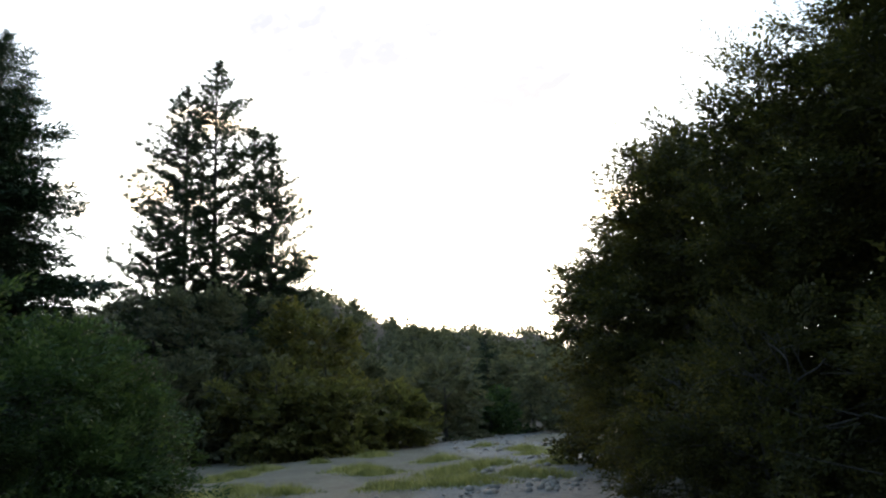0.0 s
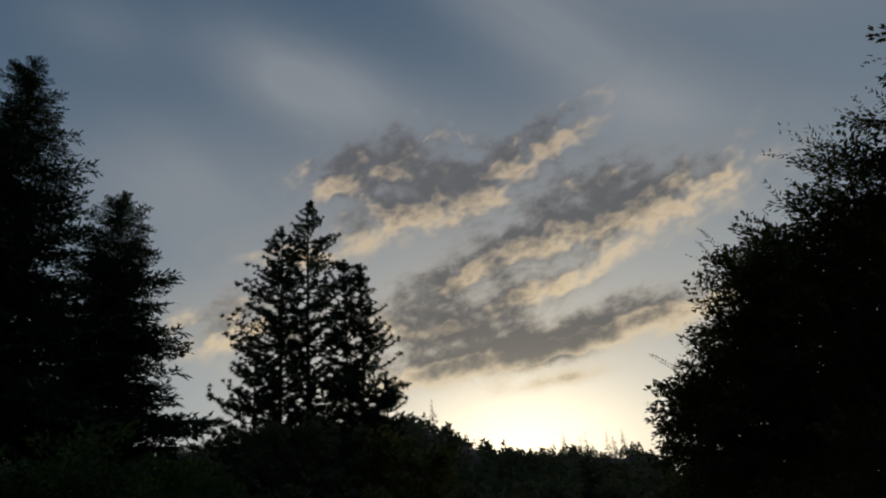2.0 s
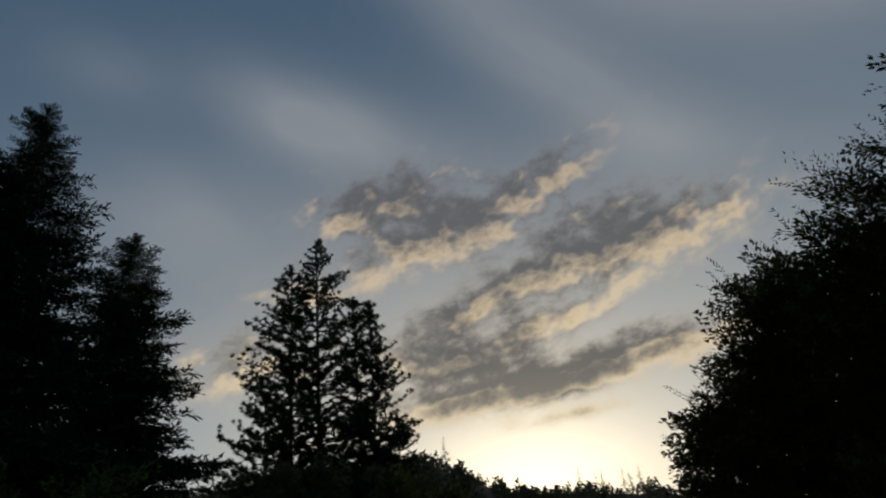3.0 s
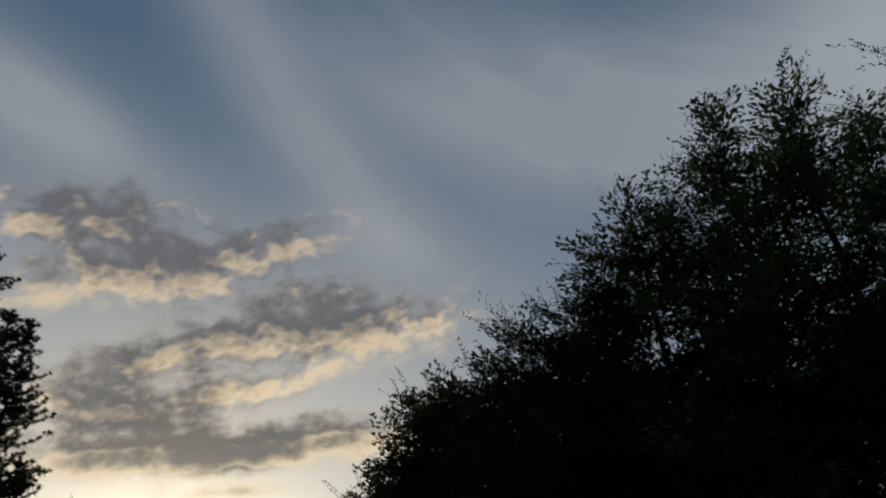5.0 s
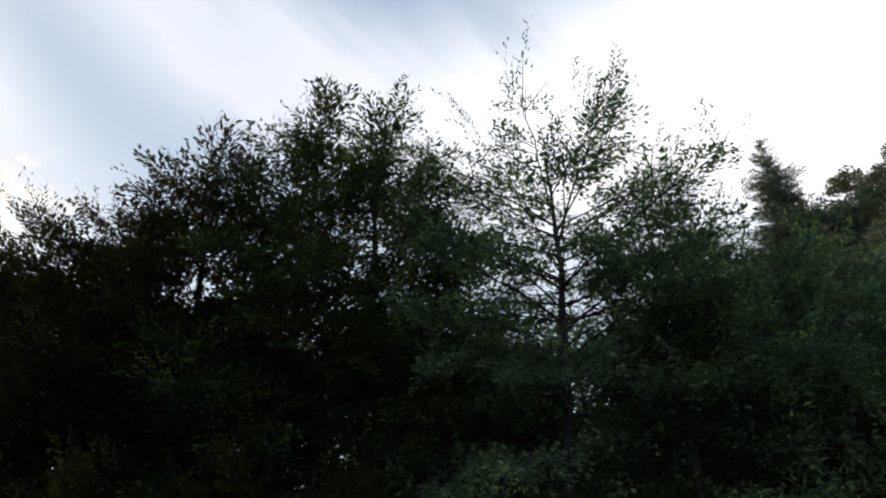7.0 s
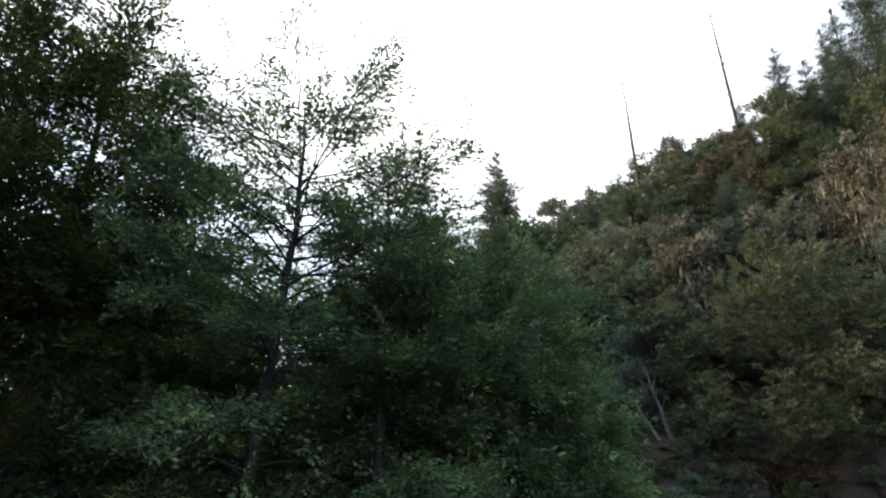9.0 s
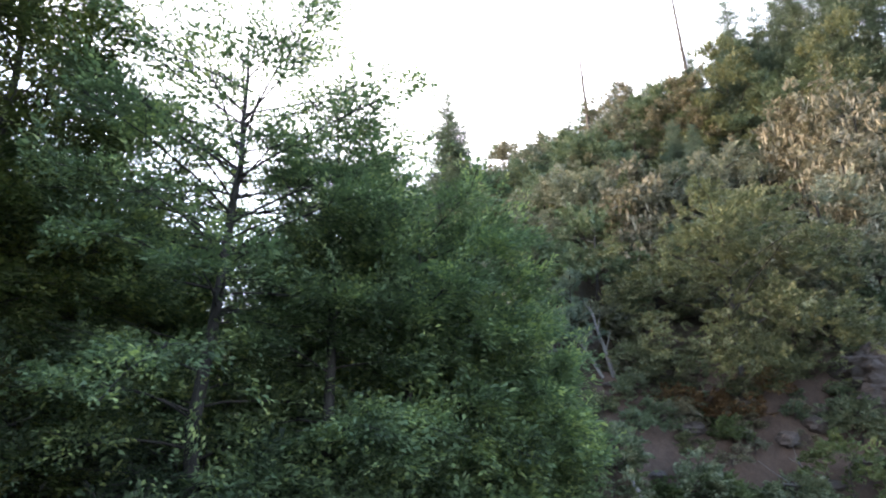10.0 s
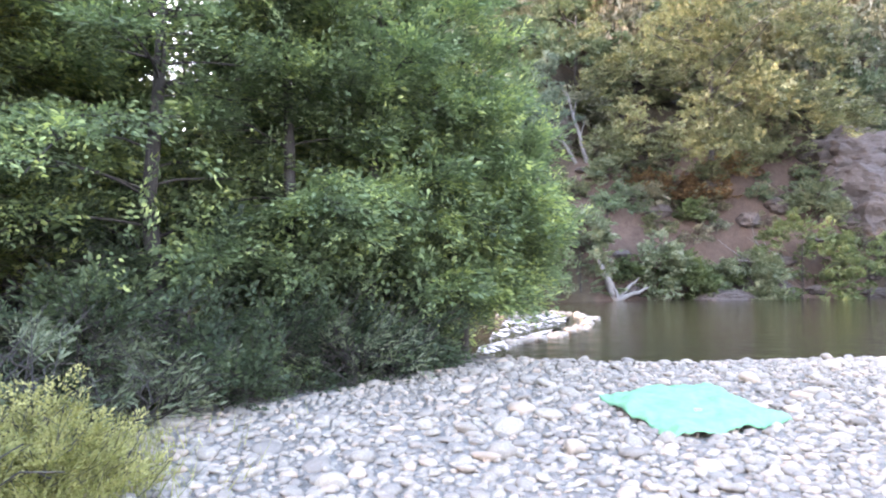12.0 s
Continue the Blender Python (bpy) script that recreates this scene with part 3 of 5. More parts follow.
        more = leaf_mass(SHOOTS, g[top, :3], np.stack([g[top, 3] * 0.5, g[top, 4] * 0.5, r.uniform(0.5, 1.4, len(top))], 1) + r.normal(0, 0.25, (len(top), 3)), r.uniform(0.8, 1.5, len(top)), r, 0.9)
        v, f = join([(v, f), more])
    part_np("crown", v, f, mat, root)
    # fine twigs that carry the sprays
    tw = np.nonzero(r.uniform(0, 1, count) < min(1.0, twigs / count))[0]
    pieces = []
    for t in tw:
        d = ahead[t] / np.linalg.norm(ahead[t])
        p0 = g[t, :3] - d * 0.45 * leaf
        pieces.append(tube(np.stack([p0, g[t, :3] + d * 0.2 * leaf + r.normal(0, 0.02, 3), g[t, :3] + d * 0.75 * leaf]), [0.010 * leaf, 0.007 * leaf, 0.003], 3))
    part_np("twig_mass", *join(pieces), bark, root)["kind"] = "stuff"
    return root


def fir_branch(r, pairs=19):
    """A flat needle bough of unit length along x: side twigs, each feathered with short needle tufts."""
    base, way, ln, wd = [], [], [], []
    for k in range(pairs):
        s = (k + 0.8) / pairs
        for sgn in (1, -1):
            out = (0.30 * (1 - 0.70 * s) + 0.05) * r.uniform(0.65, 1.2)
            d = np.array([r.uniform(0.45, 0.8), sgn, r.normal(-0.12, 0.14)])
            d /= np.linalg.norm(d)
            p0 = np.array([s * 0.95, 0, -0.10 * s * s + 0.06 * s ** 4])
            for u in np.linspace(0.15, 1.0, 5):
                base.append(p0 + d * out * u)
                way.append(d + r.normal(0, 0.45, 3) + np.array([0.3, 0, 0.12]))
                ln.append(r.uniform(0.045, 0.090))
                wd.append(r.uniform(0.026, 0.042))
    for k in range(9):
        s = (k + 1) / 9
        base.append((s * 0.95, 0, -0.10 * s * s + 0.06 * s ** 4))
        way.append((1, r.normal(0, 0.25), r.normal(0.1, 0.25)))
        ln.append(0.08)
        wd.append(0.045)
    base, way = np.array(base), np.array(way)
    way /= np.linalg.norm(way, axis=1)[:, None]
    return leaf_tris(base, way, np.array([[0, 0, 1.0]]) + r.normal(0, 0.6, base.shape), np.array(ln), np.array(wd))


FIR_BRANCHES = [fir_branch(rng) for _ in range(4)]


def fir(x, y, tall, wide, label, seed, mat=None, first=0.08, gap=0.30, name="fir_tree", ragged=0.2, droop=0.16, per=15, sink=0.2, group="conifers"):
    """A spired conifer of drooping needle boughs."""
    r = np.random.default_rng(seed)
    root = empty(name, x, y, ground_z(x, y) - sink, label, "tree", group)
    n = 10
    h = np.linspace(0, tall, n)
    part_np("trunk", *tube(np.stack([0 * h, 0 * h, h], 1), tall * 0.011 * (1 - 0.95 * h / tall) + 0.015, 8), BARK, root, smooth=True)
    rows_h = np.arange(tall * first, tall * 0.985, gap * tall / 25)
    place, ahead, size = [], [], []
    for hh in rows_h:
        f = 1 - hh / tall
        lump = 1 + ragged * math.sin(hh * 1.9 + seed) * math.sin(hh * 0.7 + 2 * seed)
        length = wide * (f ** 0.68) * lump + 0.25
        for k in range(max(4, int(per * (0.5 + 0.5 * f)))):
            a = r.uniform(0, 2 * math.pi)
            one = length * r.uniform(0.35, 1.0) ** 0.8
            place.append((0, 0, hh + r.uniform(-0.2, 0.2)))
            ahead.append((math.cos(a), math.sin(a), (0.45 * (1 - f) ** 2 - droop * f + r.normal(0, 0.1))))
            size.append(one)
    v, f = leaf_mass(FIR_BRANCHES, np.array(place), np.array(ahead), np.array(size), r, 0.2)
    part_np("crown", v, f, mat or FIR, root)
    tip = leaf_quads(np.tile([[0, 0, tall * 0.965]], (8, 1)), np.array([[math.cos(a) * 0.2, math.sin(a) * 0.2, 1] for a in range(8)]), r.normal(0, 1, (8, 3)), np.full(8, tall * 0.035), np.full(8, 0.12))
    part_np("leader", *tip, mat or FIR, root)
    return root


def tuft(r, n=46, length=0.34):
    way = r.normal(0, 1, (n, 3)) + np.array([[0.6, 0, 0.5]])
    way /= np.linalg.norm(way, axis=1)[:, None]
    return leaf_tris(way * 0.03, way, r.normal(0, 1, (n, 3)), r.uniform(0.7, 1.2, n) * length, np.full(n, 0.055))


TUFTS = [tuft(rng) for _ in range(4)]


def pine(x, y, tall, wide, label, seed, tops=1, first=0.16, mat=None, gap=0.62, tuft_size=1.0):
    """A long-needled pine: whorls of upturned branches that end in round tufts."""
    r = np.random.default_rng(seed)
    root = empty("pine_tree", x, y, ground_z(x, y) - 0.2, label, "tree", "conifers")
    place, ahead, size = [], [], []
    for top in range(tops):
        hh = tall * (1 - 0.03 * top)
        off = (top - (tops - 1) / 2) * 1.4
        h = np.linspace(0, hh, 12)
        lean = off * np.clip(h / hh * 1.6, 0, 1)
        part_np("trunk", *tube(np.stack([lean, 0 * h, h], 1), tall * 0.010 * (1 - 0.93 * h / hh) / tops ** 0.5 + 0.02, 8), BARK, root, smooth=True)
        z = tall * first
        wood = []
        while z < hh - 0.3:
            f = 1 - z / hh
            length = wide / tops ** 0.4 * min(1.0, 1.55 * f ** 0.72) * (0.82 + 0.3 * math.sin(z * 1.3 + seed + top)) + 0.35
            for k in range(r.integers(4, 7)):
                a = r.uniform(0, 2 * math.pi)
                one = length * r.uniform(0.5, 1.15)
                s = np.linspace(0, 1, 5)[:, None]
                d = np.array([math.cos(a), math.sin(a), 0])
                rise = 0.5 * (1 - f) + 0.05
                x0 = np.interp(z, h, lean)
                pts = np.array([x0, 0, z]) + d * one * s + np.array([0, 0, 1.0]) * (one * (rise * s - 0.22 * s * (1 - s) * 2))
                wood.append(tube(pts, 0.05 * (1 - 0.8 * s[:, 0]) + 0.008, 4))
                m = max(3, int(one * 4.0))
                for u in np.linspace(0.36, 1.0, m):
                    p = np.array([np.interp(u, s[:, 0], pts[:, i]) for i in range(3)]) + r.normal(0, 0.10, 3) * one * 0.3
                    place.append(p)
                    ahead.append(d + np.array([0, 0, 0.9]))
                    size.append(r.uniform(0.8, 1.3) * (1.15 if u > 0.95 else 0.95) * tuft_size)
            z += gap * r.uniform(0.8, 1.2)
        part_np("branch_mass", *join(wood), BARK, root)["kind"] = "stuff"
        for k in range(3):
            place.append(np.array([off, 0, hh - 0.25 * k]))
            ahead.append(np.array([0.1, 0, 1.0]))
            size.append(1.2 * tuft_size)
    v, f = leaf_mass(TUFTS, np.array(place), np.array(ahead), np.array(size), r, 0.4)
    part_np("crown", v, f, mat or PINE, root)
    return root


def polar(az, d):
    """Plan place at azimuth az (degrees to the left of +y) and distance d."""
    return -d * math.sin(radians(az)), d * math.cos(radians(az))


# ---------------------------------------------------------------- alders on the gravel edge


def alder(x, y, tall, wide, label, mat, seed, shape, first=1.3, boughs=46, sprays=22, thin=0.0, core=150, tiers=0.0, open_side=None, core_low=0.0):
    """A straight alder: tiers of long level boughs, each a flat plate of leafy sprays, with upright shoots at their ends."""
    r = np.random.default_rng(seed)
    root = empty("alder_tree", x, y, ground_z(x, y) - 0.05, label, "tree", "alders on the bank")
    n = 12
    h = np.linspace(0, tall * 0.97, n)
    axis = np.stack([*np.cumsum(r.normal(0, 0.035, (2, n)), 1), h], 1)
    radius = (0.045 + 0.010 * tall) * (1 - 0.9 * h / tall)
    radius[0] *= 1.4
    bole = part_np("trunk", *tube(axis, radius, 8), BARK, root, smooth=True)
    place, ahead, size, wood, tips = [], [], [], [], []
    for k in range(boughs):
        q = (k + r.uniform(0, 1)) / boughs
        end = first + (tall - first) * q ** (1.0 - 0.25 * thin)
        if tiers:
            end = float(np.clip(first + tiers * round((end - first) / tiers) + r.normal(0, 0.14), first + 0.02, tall))
        f = (end - first) / (tall - first)
        reach = wide * np.interp(f, np.linspace(0, 1, len(shape)), shape) * r.uniform(0.62, 1.12) + 0.15
        rise = -0.12 + 1.25 * (1 - 0.6 * thin) * f ** 1.6 + r.normal(0, 0.08)
        start = min(max(end - reach * rise, 0.35 * first), tall * 0.93)
        a = k * 2.399 + r.uniform(-0.5, 0.5)
        if open_side and math.cos(a - open_side[0]) > 0.80 and open_side[1] < end < open_side[2]:
            continue
        out = np.array([math.cos(a), math.sin(a), 0.0])
        s = np.linspace(0, 1, 7)[:, None]
        p0 = np.array([np.interp(start, h, axis[:, i]) for i in range(3)])
        pts = p0 + out * reach * s + np.array([0, 0, 1.0]) * ((end - start) * s + 0.22 * reach * (1 - f) * s * (1 - s) * 2) + r.normal(0, 0.03, (7, 3)) * s
        shape_ = tube(pts, 0.008 * (1 - 0.35 * thin) * (reach + 0.4) * (1 - 0.85 * s[:, 0]) + 0.003, 5)
        if k % 3 == 0:
            part_np("limb", *shape_, BARK, bole, smooth=True)
        else:
            wood.append(shape_)
        m = max(4, int(sprays * (0.35 + reach / wide) * (1 - thin * 0.55 * f) * (0.55 + 0.45 * min(1, 3 * (1 - f)))))
        u = r.uniform(0.16, 1.0, m) ** 0.75
        along = np.stack([np.interp(u, s[:, 0], pts[:, i]) for i in range(3)], 1)
        turn = np.where(r.uniform(0, 1, m) < 0.5, -1, 1) * r.uniform(0.2, 1.15, m)
        d = np.stack([math.cos(a) * np.cos(turn) - math.sin(a) * np.sin(turn), math.sin(a) * np.cos(turn) + math.cos(a) * np.sin(turn), 0.75 * rise * f + r.normal(-0.02, 0.16, m)], 1)
        step_out = r.uniform(0, 0.34, m)[:, None] * reach * (1.05 - u)[:, None]
        place.append(along + d * step_out + r.normal(0, 0.05, (m, 3)))
        ahead.append(d)
        size.append(r.uniform(0.7, 1.15, m) * (1 - 0.32 * thin))
        tips.append(np.concatenate([pts[-1], out, [f]]))
        side = r.choice(m, min(m, 7), replace=False)
        for j in side:
            wood.append(tube(np.stack([along[j], along[j] + d[j] * (step_out[j] + 0.25), along[j] + d[j] * (step_out[j] + 0.5)]), [0.008, 0.006, 0.003], 3))
    place, ahead, size, tips = np.concatenate(place), np.concatenate(ahead), np.concatenate(size), np.array(tips)
    pieces = [leaf_mass(ALDER_SPRAYS, place, ahead, size, r, 0.3)]
    up = np.repeat(tips, 4, 0)
    pieces.append(leaf_mass(SHOOTS, up[:, :3] + r.normal(0, 0.16, (len(up), 3)), np.stack([up[:, 3] * 0.7, up[:, 4] * 0.7, 0.15 + 1.0 * up[:, 6]], 1) + r.normal(0, 0.3, (len(up), 3)), r.uniform(0.7, 1.3, len(up)), r, 0.9))
    if core:
        a, q, hh = r.uniform(0, 2 * np.pi, core), r.uniform(0, 0.78, core) ** 0.8, first + (tall * 0.93 - first) * (core_low + (1 - core_low) * r.uniform(0, 1, core) ** (1 + thin))
        wr = wide * np.interp((hh - first) / (tall - first), np.linspace(0, 1, len(shape)), shape)
        pieces.append(leaf_mass(ALDER_SPRAYS if mat is ALDER else INNER, np.stack([np.cos(a) * q * wr, np.sin(a) * q * wr, hh], 1), r.normal(0, 1, (core, 3)), r.uniform(0.6, 1.0, core), r))
    part_np("crown", *join(pieces), mat, root)
    part_np("twig_mass", *join(wood), BARK, root)["kind"] = "stuff"
    return root


CONE = (0.95, 1.0, 0.85, 0.6, 0.12)
OVAL = (0.75, 1.0, 1.0, 0.8, 0.2)
PEAK = (1.15, 1.0, 0.78, 0.5, 0.15)
SKIRT = (1.15, 1.0, 0.95, 0.95, 0.45)
DOME = (1.3, 1.0, 1.0, 1.05, 0.62)
SPREAD = (0.5, 0.9, 0.98, 0.7, 0.2)
ALDERS = [  # azimuth and distance from the walker's place, height, half width, boughs, sprays on each, thin top, lowest bough, shape
    (-14.6, 19.5, 6.3, 1.6, 34, 20, 0.0, 0.9, OVAL), (-19.0, 16.5, 7.7, 1.9, 42, 22, 0.0, 0.9, OVAL), (-26.7, 13.5, 7.9, 1.9, 44, 22, 0.0, 0.9, OVAL),
    (-33.0, 12.0, 7.9, 1.7, 46, 20, 0.1, 0.9, OVAL), (-38.8, 11.0, 8.8, 1.7, 48, 20, 0.0, 0.9, OVAL), (-45.6, 10.4, 9.5, 1.9, 50, 20, 0.05, 0.9, OVAL), (-53.6, 10.2, 9.5, 1.9, 50, 18, 0.2, 0.9, OVAL),
    (-61.0, 10.8, 7.7, 1.4, 40, 20, 0.35, 1.3, OVAL), (-70.8, 9.5, 8.45, 2.3, 88, 23, 0.70, 1.45, DOME), (-80.0, 9.8, 7.3, 1.35, 52, 22, 0.5, 1.4, PEAK),
    (-86.3, 10.3, 6.4, 1.55, 46, 22, 0.2, 1.1, SKIRT), (-90.6, 11.0, 6.0, 1.5, 44, 22, 0.0, 0.5, CONE), (-93.4, 11.6, 4.4, 1.45, 46, 20, 0.0, 0.8, SPREAD), (-61.5, 11.6, 6.0, 1.6, 46, 22, 0.0, 1.3, OVAL)]
for k, (az, d, tall, wide, boughs, sprays, thin, first, shape) in enumerate(ALDERS):
    # trees further left take the leaf copies with shade in their colour
    px, py = polar(az, d)
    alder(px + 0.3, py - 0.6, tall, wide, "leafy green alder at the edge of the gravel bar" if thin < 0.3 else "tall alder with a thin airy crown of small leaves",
          ALDER if k > 6 else ALDER_HALF_SHADED if k > 4 else ALDER_SHADED, 100 + k, shape, first, boughs, sprays, thin, 240 if k in (2, 3) else 330 if k < 4 else 150 if k < 7 else 240 if thin < 0.3 else 60,
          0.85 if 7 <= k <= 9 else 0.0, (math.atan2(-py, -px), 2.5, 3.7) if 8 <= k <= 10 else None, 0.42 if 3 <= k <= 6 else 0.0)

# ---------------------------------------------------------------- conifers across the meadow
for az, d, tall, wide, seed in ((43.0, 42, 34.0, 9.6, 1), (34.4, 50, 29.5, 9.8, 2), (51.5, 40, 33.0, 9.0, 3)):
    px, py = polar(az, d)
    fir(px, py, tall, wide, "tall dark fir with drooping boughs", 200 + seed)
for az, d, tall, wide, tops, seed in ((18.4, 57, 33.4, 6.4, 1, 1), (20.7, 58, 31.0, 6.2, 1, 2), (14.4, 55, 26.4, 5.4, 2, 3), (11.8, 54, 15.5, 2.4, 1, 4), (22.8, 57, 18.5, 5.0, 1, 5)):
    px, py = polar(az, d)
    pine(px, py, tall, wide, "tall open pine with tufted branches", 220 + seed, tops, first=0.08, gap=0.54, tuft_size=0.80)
px, py = polar(-90.3, 60)
fir(px, py, 60 * math.tan(radians(32.4)) + 1.5 - ground_z(px, py), 5.4, "pointed green conifer beyond the alders", 231, CREST_FIR, per=10, ragged=0.35)

# a second, lower and denser row behind; its left trees have shade in the leaf colour
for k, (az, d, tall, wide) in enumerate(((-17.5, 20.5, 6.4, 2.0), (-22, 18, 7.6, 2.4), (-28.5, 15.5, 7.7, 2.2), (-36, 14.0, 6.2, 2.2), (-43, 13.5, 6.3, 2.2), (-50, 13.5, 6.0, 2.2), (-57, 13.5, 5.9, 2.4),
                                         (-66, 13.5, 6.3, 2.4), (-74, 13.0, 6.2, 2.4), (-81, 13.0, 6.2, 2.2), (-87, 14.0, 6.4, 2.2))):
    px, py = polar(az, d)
    broadleaf("alder_tree", px, py, tall, wide, "dense dark green alder in the thicket behind", ALDER if k > 5 else ALDER_SHADED, ALDER_SPRAYS if k > 5 else THICKET, 1000 if k > 5 else 620, 150 + k, low=0.1, leaf=1.15 if k > 5 else 1.0, bough=(6, 0.4, 0.2), twigs=30,
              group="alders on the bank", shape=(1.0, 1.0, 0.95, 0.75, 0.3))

# ---------------------------------------------------------------- shrubs
FULL = (0.9, 1.0, 0.95, 0.8, 0.45)


def shrub(az, d, tall, wide, label, mat, templates, count, seed, leaf=0.8, group="shrubs", low=0.05, at=None, lift=0.0, stem=0.035):
    px, py = at or polar(az, d)
    return broadleaf("shrub", px, py, tall, wide, label, mat, templates, count, seed, low=low, leaf=leaf, category="shrub", group=group, shape=FULL, limbs=7,
                     stems=3, trunk_r=stem, bough=(6, 0.16, 0.08), twigs=60, lift=lift)


for k, (sx, sy, tall, wide) in enumerate(((6.25, 2.3, 0.85, 0.36), (6.9, 1.75, 0.60, 0.34), (7.8, 2.2, 0.75, 0.36), (7.0, 2.9, 0.90, 0.40), (8.75, 0.1, 0.62, 0.34), (7.35, 1.55, 0.45, 0.28), (6.6, 2.05, 0.70, 0.32), (7.2, 2.25, 0.85, 0.36), (7.6, 1.75, 0.65, 0.32), (5.95, 2.75, 0.8, 0.3), (9.1, -0.25, 0.50, 0.26), (6.5, 2.75, 0.7, 0.3))):
    shrub(0, 0, tall, wide, "grey-green willow shrub at the stones' edge", WILLOW, NARROW, 24, 300 + k, 0.74, "willow shrubs", at=(sx, sy), lift=0.35, stem=0.012)
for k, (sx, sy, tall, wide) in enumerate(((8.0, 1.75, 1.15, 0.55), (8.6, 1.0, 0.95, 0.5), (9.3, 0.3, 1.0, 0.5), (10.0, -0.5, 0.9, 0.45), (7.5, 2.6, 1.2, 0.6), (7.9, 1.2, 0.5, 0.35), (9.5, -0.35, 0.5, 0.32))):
    shrub(0, 0, tall, wide, "low leafy green shrub at the stones' edge", UNDERGROWTH_SHADED, ALDER_SPRAYS, 110, 330 + k, 0.7, "shrubs", at=(sx, sy), lift=0.3, stem=0.015)
shrub(0, 0, 0.42, 0.24, "young bright green sapling at the stones' edge", ALDER, ALDER_SPRAYS, 44, 311, 0.40, "willow shrubs", at=(8.4, 0.85), lift=0.8, stem=0.014)
# shade of the hollow under the alders, put into the leaf colour
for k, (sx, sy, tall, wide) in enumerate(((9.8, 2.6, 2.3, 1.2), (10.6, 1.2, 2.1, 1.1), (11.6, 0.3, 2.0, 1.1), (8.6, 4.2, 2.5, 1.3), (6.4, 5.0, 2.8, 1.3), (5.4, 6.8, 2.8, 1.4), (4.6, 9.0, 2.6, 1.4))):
    shrub(0, 0, tall, wide, "low dark leafy shrub under the alders", UNDERGROWTH_SHADED if k < 4 else ALDER_SHADED, SPRAYS, 260, 320 + k, 0.9, at=(sx, sy))
# these shrubs share the alder leaf copy darkened to stand for shade
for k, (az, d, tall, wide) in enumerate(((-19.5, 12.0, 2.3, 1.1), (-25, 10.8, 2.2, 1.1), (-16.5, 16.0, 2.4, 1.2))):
    shrub(az, d, tall, wide, "round dark green shrub before the alders", ALDER_SHADED, SPRAYS, 260, 340 + k, 0.85)
for k, (az, d, tall, wide) in enumerate(((35.0, 12.0, 3.5, 1.7), (29.0, 13.0, 3.2, 1.4), (41.0, 11.0, 3.9, 1.8), (25.2, 13.5, 2.3, 0.9), (28.0, 11.8, 1.6, 1.0), (47.5, 11, 3.9, 1.8))):
    shrub(az, d, tall, wide, "tall leafy green bush beside the meadow", BUSH, SPRAYS, 400, 350 + k, 1.1, "bushes beside the meadow")
MIX = (VALLEY_LEAF, FAR_WOOD_HAZED, BUSH, VALLEY_LEAF)
for k, (az, d, tall, wide, mat) in enumerate(((24, 46, 10.0, 3.6, 1), (20, 45, 9.8, 3.6, 1), (16, 44, 9.4, 3.4, 1), (12.2, 44, 8.4, 3.0, 3), (9.4, 43, 7.4, 2.6, 3), (27.5, 48, 8.0, 3.4, 1),
                                              (17.5, 39, 5.4, 2.6, 1), (13.5, 37, 4.6, 2.4, 3), (10, 36, 3.2, 2.2, 3), (6.5, 39, 3.0, 1.9, 3), (4.2, 41, 3.2, 1.8, 0), (21.5, 38, 4.6, 2.6, 1),
                                              (-0.3, 46, 5.2, 2.2, 1), (-4.0, 51, 2.6, 1.8, 2), (-7.5, 56, 5.2, 2.8, 1), (2.6, 58, 4.2, 2.8, 1), (-10.5, 50, 5.0, 2.6, 1), (6.8, 60, 6.0, 3.0, 1))):
    broadleaf("valley_tree", *polar(az, d), tall, wide, "dark rounded tree at the foot of the pines" if tall > 4 else "low rounded willow bush on the gravel meadow",
              MIX[mat], CLUMPS, 240, 400 + k, low=0.1, leaf=1.3, group="valley trees", shape=FULL, limbs=6, trunk_r=0.12, category="tree" if tall > 4 else "shrub", bough=(5, 0.45, 0.25), twigs=20)
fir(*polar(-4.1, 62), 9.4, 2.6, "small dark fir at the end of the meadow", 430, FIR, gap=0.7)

# ---------------------------------------------------------------- wooded slope across the river
OAKS = []
for k, (mat, label) in enumerate(((OAK_GOLD, "rounded oak with yellow-olive leaves on the steep bank"), (OAK_GREY, "grey-green oak on the steep bank"),
                                  (OAK_GREEN, "dark green oak on the steep bank"), (OAK_BROWN, "brownish oak on the steep bank"), (OAK_GREY, "pale grey-leaved oak on the steep bank"))):
    OAKS.append(broadleaf("oak_tree", 37.5 + 7 * (k % 2), 3.0 + 6 * k, 7.5 + 0.3 * k, 3.6, label, mat, CLUMPS, 330, 500 + k, low=0.7, leaf=1.08, bough=(10, 0.5, 0.3), twigs=24, group="oaks on the slope",
                          shape=(0.7, 1.0, 1.0, 0.8, 0.4), limbs=8, trunk_r=0.16))
r = np.random.default_rng(21)
KINDS = (1, 2, 4, 1, 2, 0, 2, 3)
for u in np.arange(6.5, 60, 6.0):
    for v in np.arange(-58, 6, 6.2):
        py = v + r.uniform(-2, 2)
        px = float(far_shore(py)) + u + r.uniform(-2, 2)
        if not (-0.70 * px - 4 < py < 5) or (u < 9 and -26 < py < -7):
            continue
        m = pose(px, py, ground_z(px, py) - 0.3, r.normal(0, 4), r.normal(0, 4), r.uniform(0, 360)) @ Matrix.Scale(r.uniform(0.75, 1.2), 4)
        copy_thing(OAKS[KINDS[int(r.integers(0, 8))]], m)
